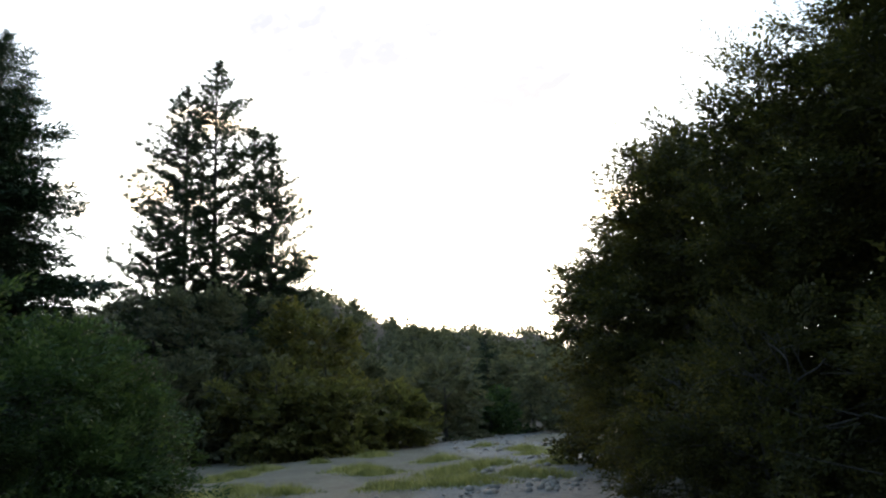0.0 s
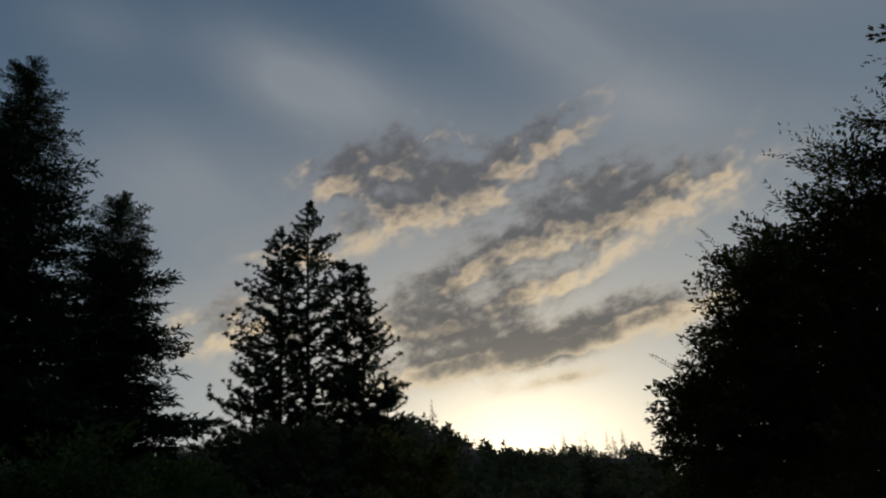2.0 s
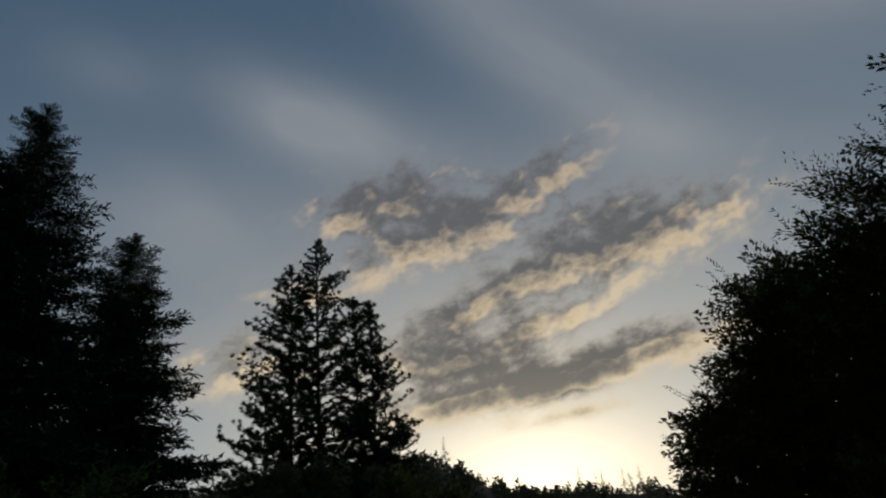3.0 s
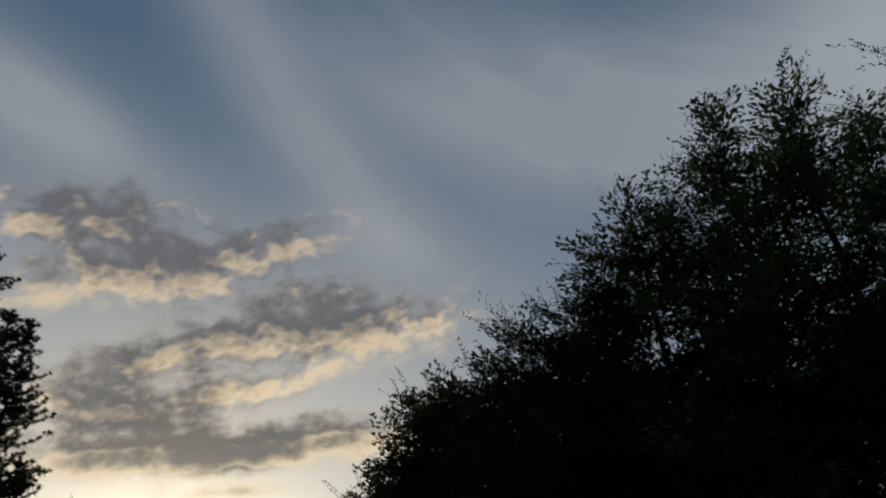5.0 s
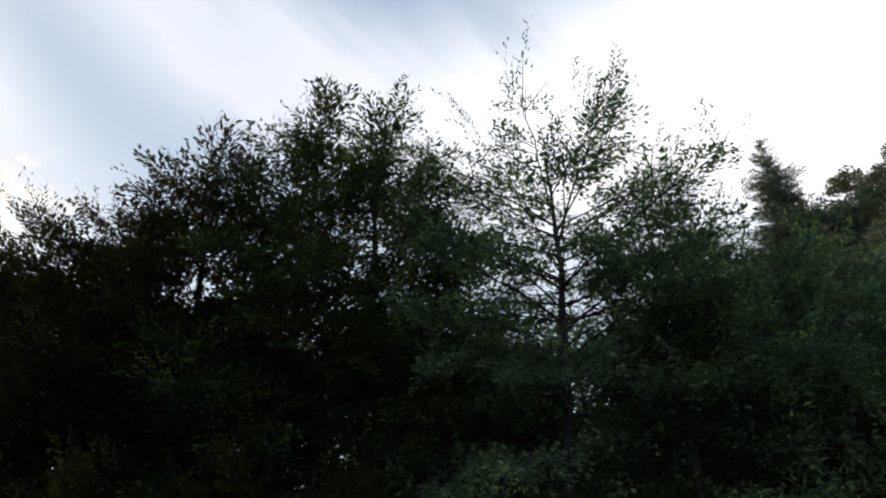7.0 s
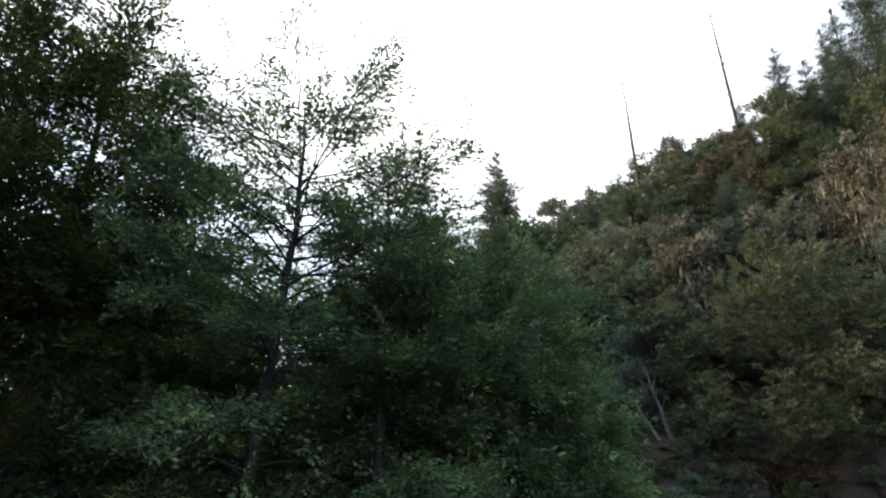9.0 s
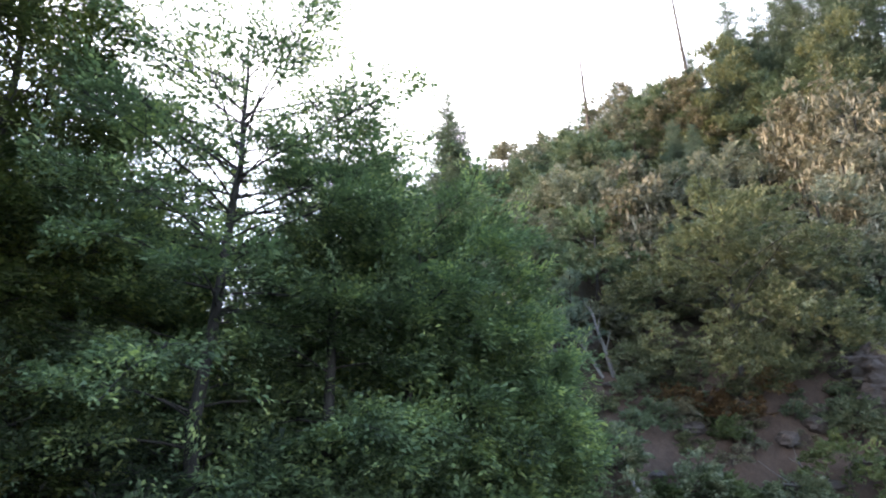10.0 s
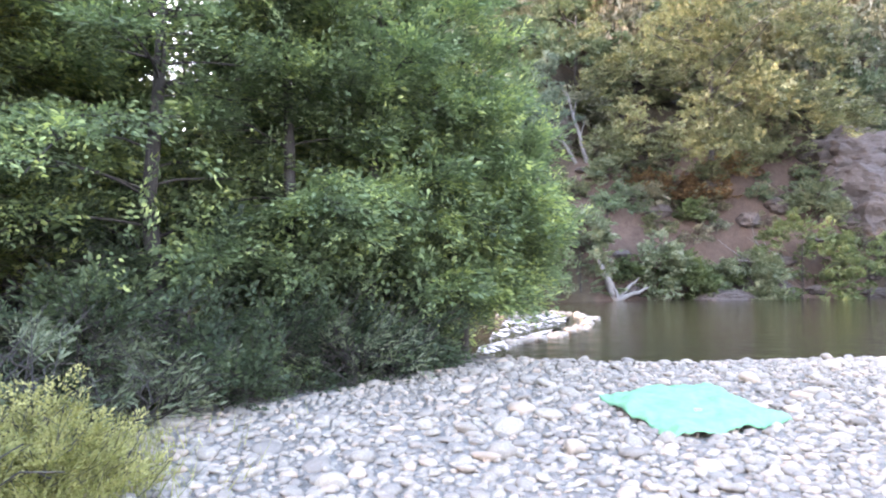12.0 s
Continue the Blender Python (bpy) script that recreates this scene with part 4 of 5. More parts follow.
# the broad golden oak over the water
broadleaf("oak_tree", 38.6, -16.9, 12.4, 6.1, "broad old oak with yellow-olive leaves over the river bank", OAK_GOLD, CLUMPS, 3000, 520, low=0.5, leaf=0.66, bough=(22, 0.62, 0.34), twigs=60, core=420, group="oaks on the slope",
          shape=(0.8, 1.05, 1.0, 0.85, 0.45), limbs=12, trunk_r=0.2)
broadleaf("oak_tree", 41.0, -24.5, 12.0, 5.0, "pale lichen-hung oak on the bank", OAK_GREY, CLUMPS, 600, 521, low=1.4, leaf=1.1, bough=(10, 0.55, 0.3), twigs=40, group="oaks on the slope", limbs=10, trunk_r=0.25)
def stature(az, d, el_top):
    """Plan place and height of a tree whose top shows at el_top degrees above level."""
    px, py = polar(az - 0.6, d)
    return px, py, 1.5 + d * math.tan(radians(el_top)) - ground_z(px, py)


# the crowns that stand out on the slope: azimuth, distance, top above level, half width, leaf
for k, (az, d, el_top, wide, mat, label) in enumerate((
        (-101.4, 50, 25.2, 2.9, OAK_GREY, "rounded grey-green oak on the slope"), (-98.6, 56, 24.4, 2.6, OAK_GREEN, "soft green oak on the slope"),
        (-105.6, 76, 31.6, 4.2, OAK_BROWN, "brownish oak under the crest"), (-109.4, 70, 31.0, 3.6, OAK_GREEN, "dark green oak under the crest"),
        (-115.0, 66, 32.6, 4.2, OAK_GOLD, "olive oak under the crest"), (-119.0, 64, 30.6, 3.8, OAK_GREEN, "full green oak high on the slope"),
        (-124.0, 60, 32.0, 4.0, OAK_GOLD, "yellow-olive oak high on the slope"), (-107.4, 54, 24.0, 2.8, OAK_BROWN, "brownish oak on the slope"),
        (-103.6, 60, 27.6, 3.0, OAK_GREEN, "green oak on the slope"), (-113.6, 56, 25.4, 3.0, OAK_GREY, "grey-green oak on the slope"),
        (-111.6, 68, 31.4, 3.6, OAK_BROWN, "dry olive oak under the crest"), (-117.2, 70, 33.4, 4.0, OAK_GREEN, "green oak at the crest"), (-97.0, 70, 26.0, 3.2, OAK_GREEN, "green oak below the crest"), (-100.6, 74, 28.0, 3.2, OAK_GREY, "pale oak below the crest"))):
    px, py, tall = stature(az, d, el_top)
    tall = max(tall, 5.0)
    broadleaf("oak_tree", px, py, tall, wide, label, mat, CLUMPS, 900, 560 + k, low=0.25 * tall, leaf=0.80, bough=(14, 0.45, 0.32), twigs=30, core=120,
              group="oaks on the slope", shape=(0.75, 1.0, 1.0, 0.85, 0.5), limbs=8, trunk_r=0.2)
for k, (az, d, el_top, mat) in enumerate(((-115.9, 68, 37.2, 1), (-118.0, 67, 35.6, 1), (-121.0, 66, 38.5, 0), (-123.6, 64, 42.0, 0), (-126.5, 62, 42.0, 0), (-112.2, 72, 33.6, 1), (-119.8, 70, 37.4, 0),
                                          (-105.4, 86, 32.4, 0), (-101.0, 84, 30.0, 0), (-98.4, 86, 28.6, 0), (-95.6, 86, 27.8, 0), (-110.2, 60, 28.6, 1), (-111.8, 58, 28.0, 1))):
    px, py, tall = stature(az, d, el_top)
    fir(px, py, max(tall, 5.0), 1.0 + 0.15 * max(tall, 5.0), "green fir on the crest of the slope", 540 + k, BLUE_PINE if mat else CREST_FIR, gap=0.40, per=13)


def snag(az, d, el_top, label, seed, lean):
    """A dead bare spire with stubs of branches."""
    rr = np.random.default_rng(seed)
    px, py = polar(az, d)
    base = ground_z(px, py) - 0.3
    tall = 1.5 + d * math.tan(radians(el_top)) - base
    root = empty("dead_tree", px, py, base, label, "tree", "dead trees")
    h = np.linspace(0, tall, 10)
    bole = part_np("trunk", *tube(np.stack([0 * h, lean * (h / tall), h], 1), 0.36 * (1 - 0.93 * h / tall), 7), SNAG_BARK, root, smooth=True)
    for k in range(22):
        z = tall * rr.uniform(0.45, 0.97)
        a, ln = rr.uniform(0, 6.28), rr.uniform(0.4, 1.3)
        p0 = np.array([0, lean * z / tall, z])
        part_np("branch", *tube(np.stack([p0, p0 + [math.cos(a) * ln * 0.6, math.sin(a) * ln * 0.6, -0.05], p0 + [math.cos(a) * ln, math.sin(a) * ln, 0.12]]), [0.06, 0.04, 0.015], 4), SNAG_BARK, bole)


snag(-103.7, 74, 37.4, "bare dead spire of a conifer on the slope", 1, 1.2)
snag(-113.1, 72, 41.9, "tall bare dead trunk on the slope", 2, 2.0)

# hanging pale lichen on the upper oaks
for k, (az, d, el_top, wide) in enumerate(((-119.4, 56, 26.4, 2.6), (-121.6, 55, 27.0, 3.0), (-123.8, 54, 26.0, 2.8), (-106.4, 46, 22.6, 1.7), (-105.2, 52, 24.6, 1.5), (-122.4, 50, 22.6, 2.4))):
    px, py, pz = stature(az, d, el_top)
    pz = max(pz, 4.5)
    rr = np.random.default_rng(600 + k)
    n = 380
    root = empty("lichen_oak", px, py, ground_z(px, py) - 0.2, "old oak draped with pale hanging lichen", "tree", "lichen oaks")
    h = np.linspace(0, pz + 1, 6)
    bole = part_np("trunk", *tube(np.stack([0.2 * np.sin(h), 0 * h, h], 1), 0.2 * (1 - 0.8 * h / (pz + 1)), 6), BARK, root, smooth=True)
    for j in range(8):
        a, z = j * 2.4, pz * (0.35 + 0.08 * j)
        s = np.linspace(0, 1, 5)[:, None]
        part_np("limb", *tube(np.array([0, 0, z]) + np.array([math.cos(a), math.sin(a), 0.35]) * wide * s + rr.normal(0, 0.1, (5, 3)) * s, 0.09 * (1 - 0.8 * s[:, 0]), 5), BARK, bole, smooth=True)
    a, q = rr.uniform(0, 6.28, n), rr.uniform(0.1, 1, n) ** 0.5
    p = np.stack([np.cos(a) * q * wide, np.sin(a) * q * wide, pz * (0.55 + 0.5 * rr.uniform(0, 1, n)) + 0.3 * np.sin(a * 4)], 1)
    way = np.array([[0, 0, -1.0]]) + rr.normal(0, 0.16, (n, 3))
    part_np("lichen", *leaf_quads(p, way, rr.normal(0, 1, (n, 3)), rr.uniform(0.4, 1.3, n), rr.uniform(0.09, 0.19, n)), LICHEN, root, "pale hanging lichen")["kind"] = "stuff"
    sprays = 190
    a, q = rr.uniform(0, 6.28, sprays), rr.uniform(0.1, 1, sprays) ** 0.5
    p = np.stack([np.cos(a) * q * wide, np.sin(a) * q * wide, pz * (0.6 + 0.5 * rr.uniform(0, 1, sprays))], 1)
    part_np("crown", *leaf_mass(CLUMPS, p, rr.normal(0, 1, (sprays, 3)), rr.uniform(0.9, 1.4, sprays), rr), OAK_BROWN, root)

# small grey pine and bank shrubs across the water
pine(38.5, -7.6, 7.5, 1.5, "small blue-grey pine leaning from the bank", 620, 1, 0.45, BLUE_PINE, 0.4, 0.8)
for k, (up, py, tall, wide, mat) in enumerate(((-0.2, -12.2, 3.2, 0.9, 1), (0.2, -8.0, 4.0, 1.4, 1), (-0.6, -13.4, 2.2, 1.0, 2), (-0.6, -16.8, 2.4, 1.5, 1), (-0.8, -19.1, 4.4, 2.3, 2), (-0.6, -23.0, 3.2, 2.4, 2),
                                              (0.6, -5.6, 3.2, 1.8, 2), (0.6, -2.5, 3.6, 2.0, 2), (3.8, -14.6, 1.1, 1.2, 4), (3.4, -16.4, 1.0, 1.2, 4), (4.6, -13.0, 1.2, 1.1, 4), (4.4, -18.2, 1.2, 1.2, 4),
                                              (3.2, -12.6, 1.0, 0.8, 3), (2.6, -15.2, 0.7, 0.8, 2), (4.4, -10.6, 1.4, 1.0, 1), (0.5, -10.6, 0.9, 0.7, 2), (2.2, -22.0, 2.0, 1.6, 1), (6.6, -11.4, 1.8, 1.3, 0), (0.5, -15.9, 0.6, 0.6, 2),
                                              (5.6, -20.4, 1.6, 1.4, 0))):
    broadleaf("bank_shrub", float(far_shore(py)) + up, py, tall, wide, "leafy green shrub at the far waterline" if mat == 2 else "low rusty brown plants on the bank soil" if mat == 4 else "grey-green shrub on the far bank",
              (OAK_GOLD, WILLOW, BANK_BUSH, OAK_BROWN, RUST)[mat], CLUMPS, 300 if tall > 1.5 else 130, 640 + k,
              low=0.02, leaf=0.62, bough=(6, 0.22, 0.14), twigs=24, category="shrub", group="shrubs on the far bank", shape=FULL, limbs=6, stems=2, trunk_r=0.03)

r = np.random.default_rng(77)
COVER = [broadleaf("bank_shrub", 35.0 + 2 * k, 2.0 + 3 * k, 1.9, 1.5, label, mat, CLUMPS, 90, 680 + k, low=0.05, leaf=0.9, bough=(6, 0.3, 0.15), twigs=12, category="shrub", group="shrubs on the far bank", shape=FULL, limbs=5, trunk_r=0.05)
         for k, (mat, label) in enumerate(((OAK_GREEN, "dark green shrub on the steep slope"), (OAK_GREY, "grey-green shrub on the steep slope"), (OAK_BROWN, "dry brownish shrub on the steep slope"), (OAK_GOLD, "yellow-olive shrub on the steep slope")))]
for k in range(120):
    py = r.uniform(-38, 3)
    px = float(far_shore(py)) + 1.2 + 26 * r.uniform(0, 1) ** 1.3
    if (px < far_shore(py) + 7 and -27 < py < -7) or py < -0.72 * px - 3:
        continue
    copy_thing(COVER[int(r.integers(0, 4))], pose(px, py, ground_z(px, py) - 0.1, 0, 0, r.uniform(0, 360)) @ Matrix.Scale(r.uniform(0.6, 1.3), 4))

# small plants that break up the bank soil
for k in range(75):
    py = r.uniform(-25.5, -8.5)
    px = float(far_shore(py)) + 0.5 + 7.0 * r.uniform(0, 1)
    copy_thing(COVER[(0, 1, 2, 3, 2)[int(r.integers(0, 5))]], pose(px, py, ground_z(px, py) - 0.05, 0, 0, r.uniform(0, 360)) @ Matrix.Scale(r.uniform(0.22, 0.55), 4))

# ---------------------------------------------------------------- far woods and ridge
rr = np.random.default_rng(31)
n = 44
fh = rr.uniform(0, 1, n)
fa = rr.uniform(0, 6.28, n)
far_base = np.stack([np.cos(fa) * (1 - fh) * 0.26, np.sin(fa) * (1 - fh) * 0.26, fh * 0.92], 1)
far_way = np.stack([np.cos(fa), np.sin(fa), rr.uniform(0.0, 1.2, n)], 1)
far_way /= np.linalg.norm(far_way, axis=1)[:, None]
FAR_T = leaf_tris(far_base, far_way, rr.normal(0, 1, (n, 3)), np.full(n, 0.22), np.full(n, 0.15))
az, d = rr.uniform(-20, 50, 2600), 72 + 250 * rr.uniform(0, 1, 2600) ** 0.8
px, py = -d * np.sin(np.radians(az)), d * np.cos(np.radians(az))
pz = height(px, py)
fr = turns(np.stack([np.cos(az), np.sin(az), 0 * az], 1), 0.05, rr)
woods = new("far_woods", mesh_of("far_woods", *strew(FAR_T, fr, np.stack([px, py, pz - 0.3], 1), rr.uniform(4.5, 8.0, len(az)) * np.where(d > 200, 0.55, 1.0)), FAR_WOOD_HAZED))
tagged(woods, "dark mixed woods on the hills round the valley", "woods", kind="stuff")
for k, (a, dd, tall) in enumerate(((8.0, 283, 17.0), (-2.6, 280, 11.0), (-3.9, 282, 10.0), (-4.4, 276, 10.0), (-6.0, 282, 12.0), (-6.5, 278, 10.0), (-7.3, 276, 10.0), (4.3, 286, 8.0))):
    fir(*polar(a, dd), tall, tall * 0.26, "lone conifer on the ridge line", 700 + k, FIR, gap=1.4, per=7, name="ridge_fir", group="ridge trees")

# ---------------------------------------------------------------- gravel bar
ico = bmesh.new()
bmesh.ops.create_icosphere(ico, subdivisions=2, radius=1.0)
ICO_V = np.array([v.co[:] for v in ico.verts])
ICO_F = np.array([[v.index for v in f.verts] for f in ico.faces])
ico.free()
ico = bmesh.new()
bmesh.ops.create_icosphere(ico, subdivisions=1, radius=1.0)
SMALL_V = np.array([v.co[:] for v in ico.verts])
SMALL_F = np.array([[v.index for v in f.verts] for f in ico.faces])
ico.free()


def pebble(rr):
    """A water-worn stone of radius about one."""
    n = ICO_V / np.linalg.norm(ICO_V, axis=1)[:, None]
    v = n * (1 + 0.16 * lumpy(n, 1.1, rr.uniform(0, 9)) + 0.05 * lumpy(n, 2.7, rr.uniform(0, 9)))[:, None]
    for _ in range(4):
        cut = rr.normal(0, 1, 3)
        cut /= np.linalg.norm(cut)
        over = np.clip(v @ cut - rr.uniform(0.5, 0.85), 0, None)
        v = v - over[:, None] * cut * 0.9
    return v * np.array([rr.uniform(0.9, 1.35), rr.uniform(0.75, 1.0), rr.uniform(0.42, 0.68)]), ICO_F


PEBBLES = [pebble(rng) for _ in range(10)]
ICO_V, ICO_F = SMALL_V, SMALL_F
PLAIN = [pebble(rng) for _ in range(10)]
rr = np.random.default_rng(41)


def stone_field(xs, ys, sizes):
    """Places, turns and sizes of stones lying on the ground."""
    n = len(xs)
    z = height(xs, ys) + sizes * rr.uniform(0.0, 0.3, n)
    a = rr.uniform(0, 2 * np.pi, n)
    return turns(np.stack([np.cos(a), np.sin(a), rr.normal(0, 0.18, n)], 1), 0.15, rr), np.stack([xs, ys, z], 1)


cell = 0.088
bx, by = np.meshgrid(np.arange(1.8, 12.0, cell), np.arange(-10.5, 3.0, cell), indexing="ij")
bx, by = bx.ravel() + rr.uniform(-0.04, 0.04, bx.size), by.ravel() + rr.uniform(-0.04, 0.04, by.size)
keep = (bx < near_shore(by) + 0.1) & (by < 2.3 - 0.9 * np.clip(bx - 6.2, 0, 9)) & (by > -0.72 * bx - 1.6)
keep &= rr.uniform(0, 1, len(bx)) < step(bx + 0.5 * np.sin(by * 1.7) + 0.3 * np.sin(by * 4.3 + bx), 1.9, 3.5)
bx, by = bx[keep], by[keep]
size = 0.027 + 0.040 * rr.uniform(0, 1, len(bx)) ** 2.0
big = rr.uniform(0, 1, len(bx)) < 0.05
size[big] *= rr.uniform(1.4, 2.3, big.sum())
fr, at = stone_field(bx, by, size)
pick = rr.integers(0, 10, len(bx))
single = (bx < 5.6) & (by > -3.4) & (rr.uniform(0, 1, len(bx)) < 0.34) & (size > 0.04)
single[np.nonzero(single)[0][300:]] = False
bar = empty("gravel_bar", 7.0, -3.0, 0.0, "bar of pale rounded river cobbles beside the water", "gravel bar")
bar["kind"] = "structure"
PEBBLE_MESHES = [mesh_of("cobble", v, f, STONE, True) for v, f in PEBBLES]
for k in np.nonzero(single)[0]:
    ob = new("cobble", PEBBLE_MESHES[pick[k]])
    ob.parent = bar
    ob.matrix_basis = Matrix.Translation(Vector(at[k]) - Vector((7.0, -3.0, 0.0))) @ Matrix(fr[k].tolist()).to_4x4() @ Matrix.Scale(float(size[k]), 4)
fine = ~single & ((bx < 7.4) | (size > 0.06))
plain = ~single & ~fine
pieces = [strew(kind[t], fr[(pick == t) & some], at[(pick == t) & some] - np.array([7.0, -3.0, 0.0]), size[(pick == t) & some]) for t in range(10) for kind, some in ((PEBBLES, fine), (PLAIN, plain))]
rest = part_np("cobble_bed", *join(pieces), STONE, bar, smooth=True)
rest["kind"] = "stuff"

# loose stones where the walker stands
n = 900
lx, ly = rr.uniform(-3.5, 4.2, n), rr.uniform(-7, 3.2, n)
lsz = 0.02 + 0.06 * rr.uniform(0, 1, n) ** 2
fr, at = stone_field(lx, ly, lsz)
pick = rr.integers(0, 10, n)
loose = new("loose_stones", mesh_of("loose_stones", *join([strew(PLAIN[t], fr[pick == t], at[pick == t], lsz[pick == t]) for t in range(10)]), STONE, True))
tagged(loose, "loose grey stones on the gravel bar", "stones", kind="stuff")

# stones along the dry bed up the valley
n = 900
sy = 14 + 44 * rr.uniform(0, 1, n) ** 1.5
sx = 1.5 + 0.05 * sy - 1.6 * np.sin(sy * 0.2) + rr.normal(0, 1.9, n)
ssz = 0.035 + 0.12 * rr.uniform(0, 1, n) ** 3
fr, at = stone_field(sx, sy, ssz)
pick = rr.integers(0, 10, n)
dry = new("dry_bed_stones", mesh_of("dry_bed_stones", *join([strew(PLAIN[t], fr[pick == t], at[pick == t], ssz[pick == t]) for t in range(10)]), STONE, True))
tagged(dry, "scattered grey stones in the dry river bed", "stones", kind="stuff")

# ---------------------------------------------------------------- riffle and its rocks
ry = np.linspace(0, 1, 14)
left = np.stack([13.2 + 10.0 * ry, -1.6 - 1.9 * ry], 1)
right = np.stack([13.6 + 9.6 * ry ** 1.2, -2.0 - 3.5 * ry ** 0.85], 1)
rows = [left + (right - left) * t for t in np.linspace(0, 1, 9)]
rv = np.concatenate([np.concatenate([q, (RIVER_Z + 0.02 + 0.05 * np.sin(q[:, 0] * 3 + q[:, 1] * 5))[:, None]], 1) for q in rows])
rf = np.array([[a * 14 + b, a * 14 + b + 1, (a + 1) * 14 + b + 1, (a + 1) * 14 + b] for a in range(8) for b in range(13)])
riffle = new("riffle", mesh_of("riffle", rv, rf, RIFFLE, True))
tagged(riffle, "shallow riffle of broken pale water between stones", "riffle", kind="structure")
n = 150
RIM = np.array([(22.6, -2.9), (23.4, -3.9), (24.0, -4.9), (23.6, -5.7), (21.4, -5.8), (19.2, -5.1), (17.2, -4.2), (15.6, -3.2), (14.6, -2.3)])
t = rr.uniform(0, 1, n) * (len(RIM) - 1)
rx = np.interp(t, np.arange(len(RIM)), RIM[:, 0]) + rr.normal(0, 0.16, n)
ryy = np.interp(t, np.arange(len(RIM)), RIM[:, 1]) + rr.normal(0, 0.10, n)
rs = rr.uniform(0.06, 0.15, n)
for k in range(n):
    ob = new("river_rock", PEBBLE_MESHES[k % 10])
    ob.matrix_basis = pose(rx[k], ryy[k], RIVER_Z + rs[k] * 0.22, rr.uniform(-15, 15), rr.uniform(-15, 15), rr.uniform(0, 360)) @ Matrix.Scale(float(rs[k]), 4)
    tagged(ob, "pale rounded rock standing in the riffle", "rock", "riffle rocks")

# ---------------------------------------------------------------- mint cloth spread on the stones
CORNERS = np.array([(7.95, -2.50), (6.45, -2.72), (7.0, -4.0), (8.70, -3.90)])
gu, gv = np.meshgrid(np.linspace(0, 1, 46), np.linspace(0, 1, 46), indexing="ij")
gu, gv = gu.ravel(), gv.ravel()
plan = (CORNERS[0] * ((1 - gu) * (1 - gv))[:, None] + CORNERS[1] * (gu * (1 - gv))[:, None] + CORNERS[2] * (gu * gv)[:, None] + CORNERS[3] * ((1 - gu) * gv)[:, None])
edge = np.minimum(np.minimum(gu, 1 - gu), np.minimum(gv, 1 - gv))
plan += 0.014 * np.stack([np.sin(gv * 19 + gu * 5), np.sin(gu * 17 + 3 * gv)], 1)
cz = 0.078 + 0.012 * np.sin(plan[:, 0] * 11 + 2 * np.sin(plan[:, 1] * 7)) + 0.010 * np.sin(plan[:, 1] * 13 + plan[:, 0] * 4) + 0.05 * np.exp(-((gu - 0.15) ** 2 + (gv - 0.45) ** 2) / 0.02) - 0.035 * np.exp(-edge / 0.03) + 0.014 * np.sin(gu * 31 + 5 * np.sin(gv * 9)) * np.sin(gv * 23) + 0.010 * np.abs(np.sin(gu * 14 + 4 * np.sin(gv * 6) + 2)) + 0.006 * np.sin(gu * 57 + 9 * np.sin(gv * 13))
cz += height(plan[:, 0], plan[:, 1])
cv = np.concatenate([plan, cz[:, None]], 1)
cf = np.array([[a * 46 + b, (a + 1) * 46 + b, (a + 1) * 46 + b + 1, a * 46 + b + 1] for a in range(45) for b in range(45)])
cloth = new("beach_towel", mesh_of("beach_towel", cv, cf, TOWEL, True))
solid = cloth.modifiers.new("thickness", "SOLIDIFY")
solid.thickness = 0.006
tagged(cloth, "rumpled mint green cloth spread over the cobbles", "towel")

# ---------------------------------------------------------------- driftwood and rock on the far bank


def rock(name, px, py, pz, sx, sy, sz, label, seed, turn=0.0, group="bank rocks"):
    """A weathered ledge with broken faces."""
    bm = bmesh.new()
    bmesh.ops.create_icosphere(bm, subdivisions=5 if sx > 0.9 else 3, radius=1.0)
    rr_ = np.random.default_rng(seed)
    shift = Vector(rr_.uniform(0, 50, 3))
    for v in bm.verts:
        n_ = v.co.normalized()
        d_ = 1 + 0.28 * noise.noise(n_ * 1.7 + shift) + 0.13 * noise.noise(n_ * 4.3 + shift) + 0.06 * noise.noise(n_ * 11 + shift) + 0.03 * noise.noise(n_ * 23 + shift)
        q = n_ * d_
        layer = math.floor(q.z * 11 + 1.8 * noise.noise(n_ * 2 + shift)) / 11
        v.co = Vector((q.x * sx, q.y * sy, (0.65 * q.z + 0.35 * layer) * sz))
    me = bpy.data.meshes.new(name)
    bm.to_mesh(me)
    bm.free()
    me.materials.append(ROCK)
    ob = new(name, me)
    ob.matrix_basis = pose(px, py, pz, 0, 0, turn)
    return tagged(ob, label, "rock", group)


for k, (px, py, up, sx, sy, sz, turn) in enumerate(((37.6, -25.4, 0.6, 2.6, 2.2, 1.9, 10), (38.2, -25.8, 2.4, 3.0, 2.6, 2.2, 40), (40.2, -25.8, 2.2, 2.8, 2.4, 2.0, 75), (38.6, -28.4, 1.6, 3.2, 3.0, 2.4, 20), (36.6, -27.0, 0.3, 2.4, 2.4, 1.2, 60),
                                                   (33.7, -15.2, 0.1, 1.3, 1.9, 0.75, 15), (33.2, -17.8, -0.2, 0.8, 2.0, 0.35, 5), (32.9, -13.4, -0.3, 0.6, 1.3, 0.3, 12), (40.5, -6.0, 0.4, 1.6, 1.6, 1.2, 30), (41.5, -8.4, 0.5, 1.2, 1.4, 1.0, 70), (35.6, -24.6, -0.4, 1.2, 2.6, 0.4, 8))):
    rock("bank_rock", px, py, ground_z(px, py) + up * 0.5, sx, sy, sz, "weathered purplish-grey rock ledge on the far bank", 800 + k, turn)
rr = np.random.default_rng(83)
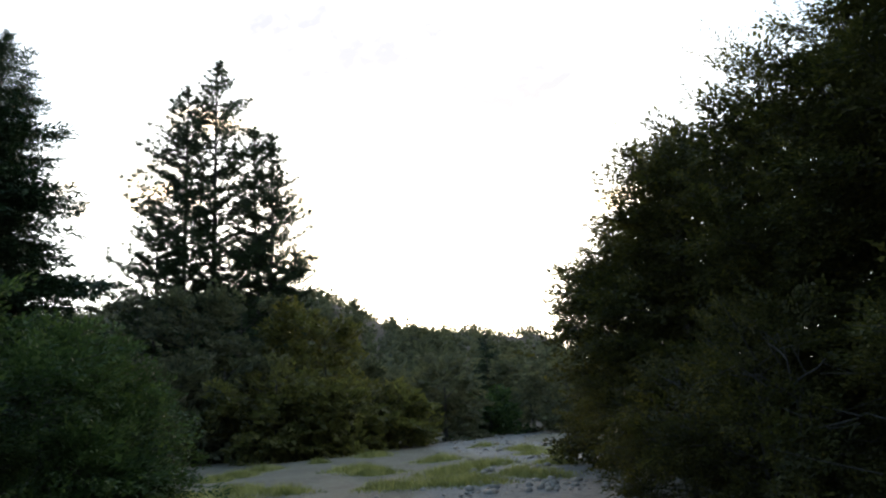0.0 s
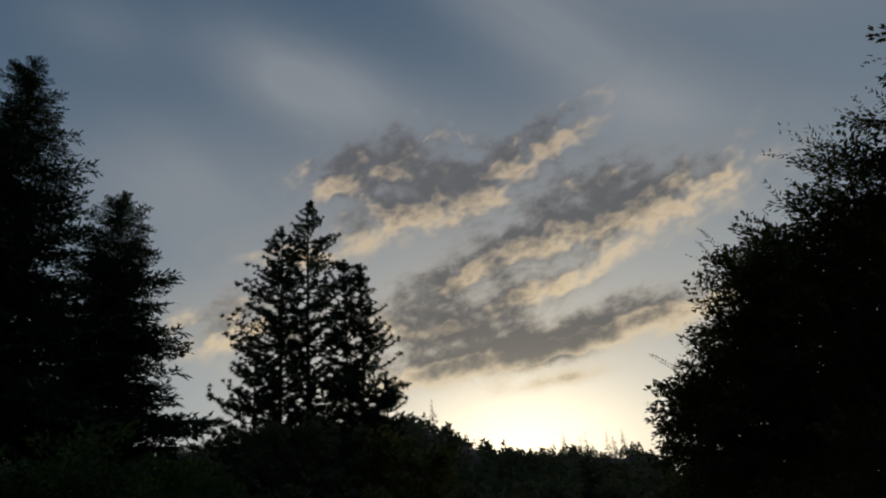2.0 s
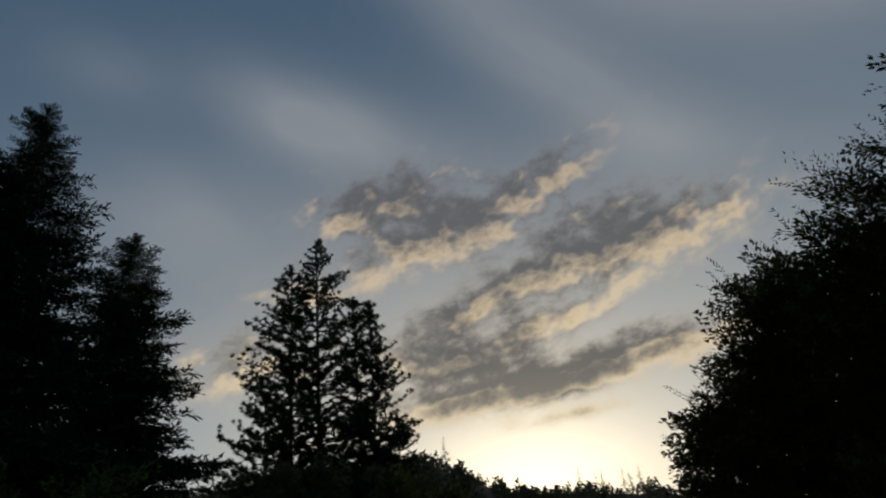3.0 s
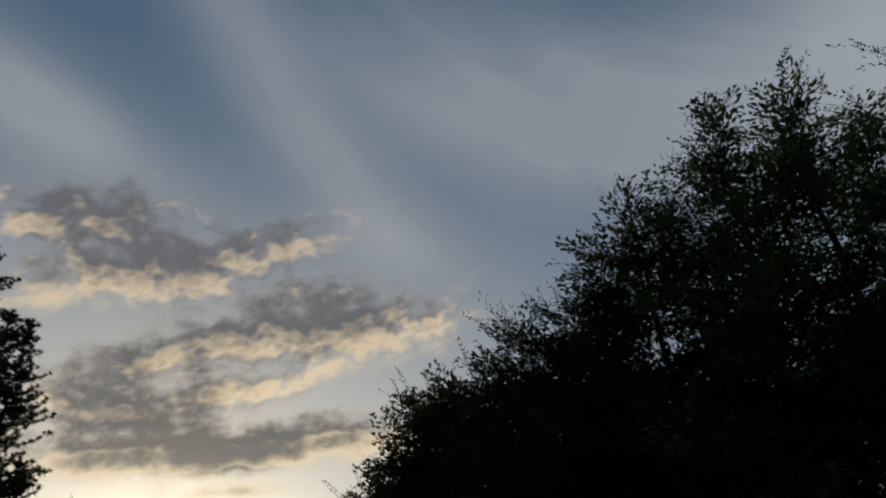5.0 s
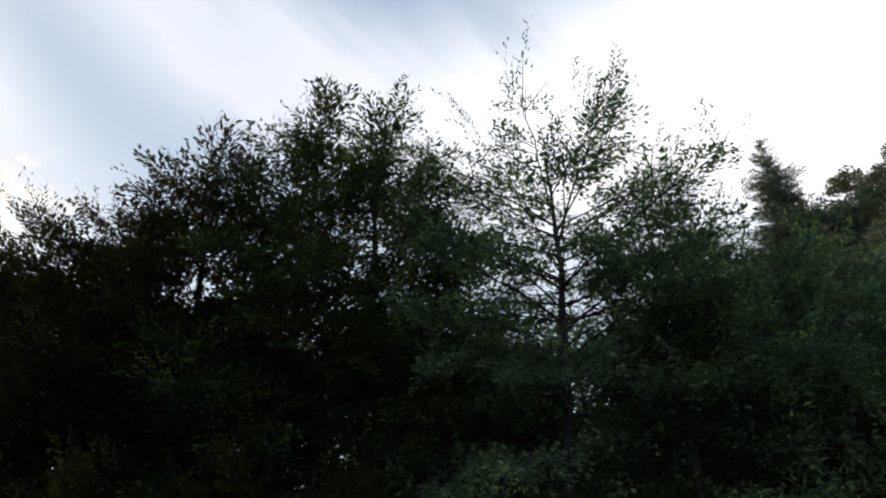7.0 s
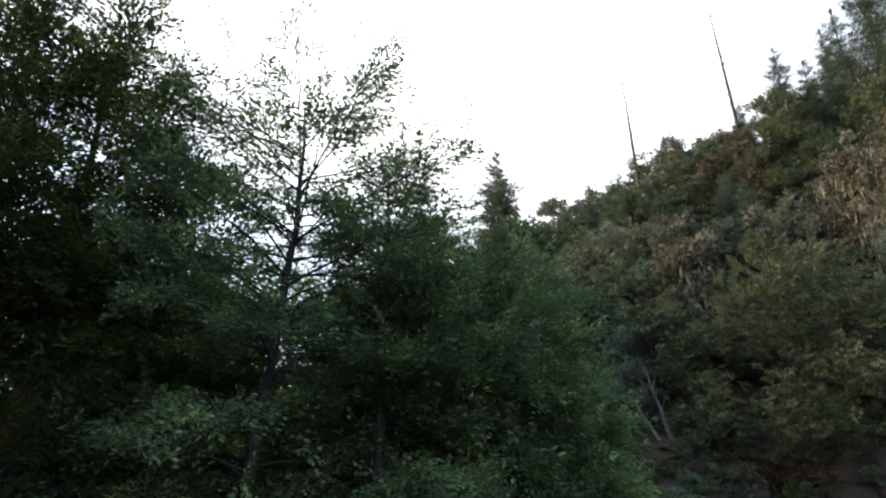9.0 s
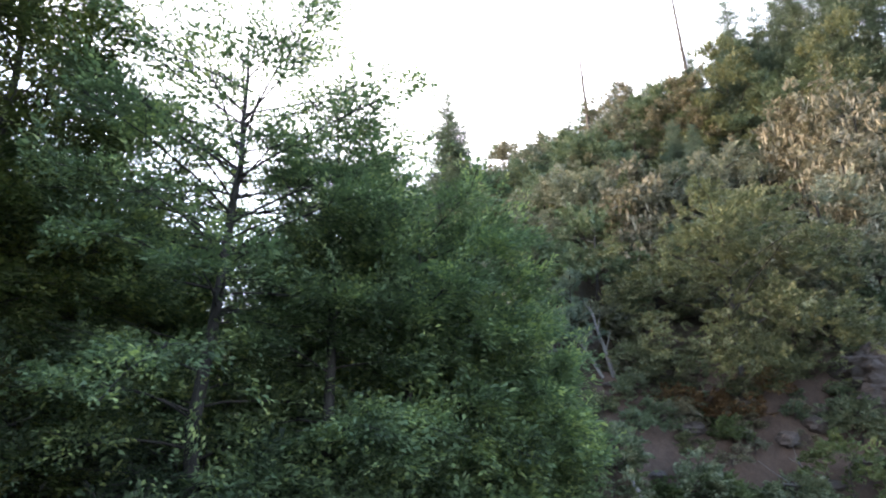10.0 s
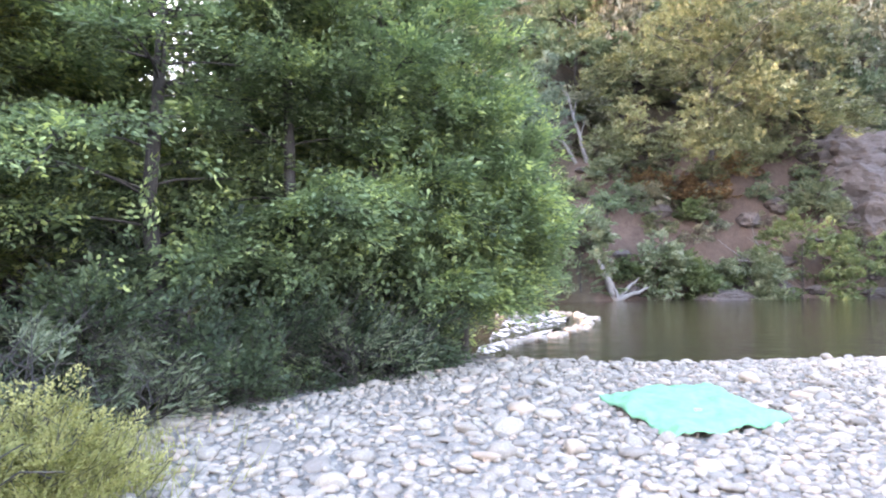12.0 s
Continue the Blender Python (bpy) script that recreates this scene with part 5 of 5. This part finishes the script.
for k in range(26):
    py = rr.uniform(-26, -8.5)
    up = 0.1 + 6.5 * rr.uniform(0, 1) ** 2
    px, q = float(far_shore(py)) + up, rr.uniform(0.25, 0.7)
    rock("bank_rock", px, py, ground_z(px, py) + 0.05, q, q * rr.uniform(1.0, 1.8), q * rr.uniform(0.4, 0.7), "broken brownish rock set in the bank soil", 830 + k, rr.uniform(0, 90))

log = empty("driftwood_stump", 32.6, -9.7, ground_z(32.6, -9.7) - 0.05, "bleached grey driftwood stump at the waterline", "driftwood")
for k, (a, tilt, ln, r0) in enumerate(((100, 65, 2.3, 0.26), (60, 35, 1.6, 0.18), (-70, 42, 1.6, 0.16), (-100, 22, 1.7, 0.15), (160, 40, 1.0, 0.10), (20, 70, 0.9, 0.09))):
    s = np.linspace(0, 1, 7)[:, None]
    d_ = np.array([math.cos(radians(a)) * math.cos(radians(tilt)), math.sin(radians(a)) * math.cos(radians(tilt)), math.sin(radians(tilt))])
    part_np("stem" if k == 0 else "root", *tube(d_ * ln * s + rr.normal(0, 0.05, (7, 3)) * s, r0 * (1 - 0.75 * s[:, 0]), 7), DRIFTWOOD, log, smooth=True)
for k, (px, py, ln, a, tilt, r0) in enumerate(((39.2, -10.0, 4.4, 95, 74, 0.14), (39.4, -9.4, 3.8, 70, 62, 0.11), (35.2, -19.0, 3.0, 110, 12, 0.07), (35.4, -19.6, 2.4, 80, 30, 0.06), (36.6, -12.6, 1.4, 90, 75, 0.07))):
    s = np.linspace(0, 1, 8)[:, None]
    d_ = np.array([math.cos(radians(a)) * math.cos(radians(tilt)), math.sin(radians(a)) * math.cos(radians(tilt)), math.sin(radians(tilt))])
    root = empty("dead_branch", px, py, ground_z(px, py) - 0.05, "bare bleached dead branch on the far bank", "branch", "dead branches")
    bole = part_np("stem", *tube(d_ * ln * s + rr.normal(0, 0.09, (8, 3)) * s, r0 * (1 - 0.8 * s[:, 0]) + 0.01, 6), DRIFTWOOD, root, smooth=True)
    for j in range(4):
        p0 = d_ * ln * (0.35 + 0.15 * j)
        e = d_ + rr.normal(0, 0.7, 3)
        part_np("twig", *tube(np.stack([p0, p0 + e * 0.35, p0 + e * 0.7 + [0, 0, 0.1]]), [r0 * 0.4, r0 * 0.25, 0.01], 4), DRIFTWOOD, bole)

# ---------------------------------------------------------------- grass


def blades(xs, ys, tall, mat, name, label, rr_, wide=0.012):
    n_ = len(xs)
    base = np.stack([xs, ys, height(xs, ys) - 0.01], 1)
    way = np.stack([rr_.normal(0, 0.5, n_), rr_.normal(0, 0.5, n_), np.ones(n_)], 1)
    way /= np.linalg.norm(way, axis=1)[:, None]
    ob = new(name, mesh_of(name, *leaf_tris(base, way, rr_.normal(0, 1, (n_, 3)), tall, np.full(n_, wide)), mat))
    return tagged(ob, label, "grass", kind="stuff")


for k, (hx, hy, tall, wide) in enumerate(((5.1, 2.5, 0.55, 0.5), (5.7, 2.0, 0.45, 0.42), (4.8, 1.9, 0.42, 0.5), (5.9, 2.6, 0.6, 0.45), (5.3, 1.6, 0.32, 0.36))):
    shrub(0, 0, tall, wide, "low yellow-green herb at the edge of the stones", GRASS, SPRAYS, 150, 900 + k, 0.36, "herbs", 0.02, (hx, hy), 0.8, 0.008)
n = 9000
cxs, cys = 5.25 + rr.normal(0, 0.62, n), 2.15 + rr.normal(0, 0.5, n)
blades(cxs, cys, rr.uniform(0.08, 0.38, n), GRASS, "grass_clump", "yellow-green tall grass at the edge of the stones", rr, 0.009)
n = 36000
tx, ty = rr.uniform(-8, 6.0, 70), 15 + 20 * rr.uniform(0, 1, 70) ** 1.4
keep = (np.sin(tx * 0.9 + ty * 0.35) + np.sin(ty * 0.6 - tx * 0.5)) > 0.0
tx, ty = np.concatenate([tx[keep], [-1.6, -0.9, -0.1, 0.5, 1.9, 2.5, 3.2, -2.9, -3.4]]), np.concatenate([ty[keep], [17.4, 16.8, 16.6, 17.2, 18.3, 17.6, 20.4, 24.7, 23.8]])
wide_c = rr.uniform(0.25, 0.6, len(tx))
which = rr.integers(0, len(tx), n)
off = rr.normal(0, 1, (n, 2))
blades(tx[which] + off[:, 0] * wide_c[which], ty[which] + off[:, 1] * wide_c[which], rr.uniform(0.10, 0.42, n) * np.exp(-0.25 * (off ** 2).sum(1)), GRASS, "meadow_grass", "clumps of yellow-green meadow grass on the gravel", rr, 0.022)
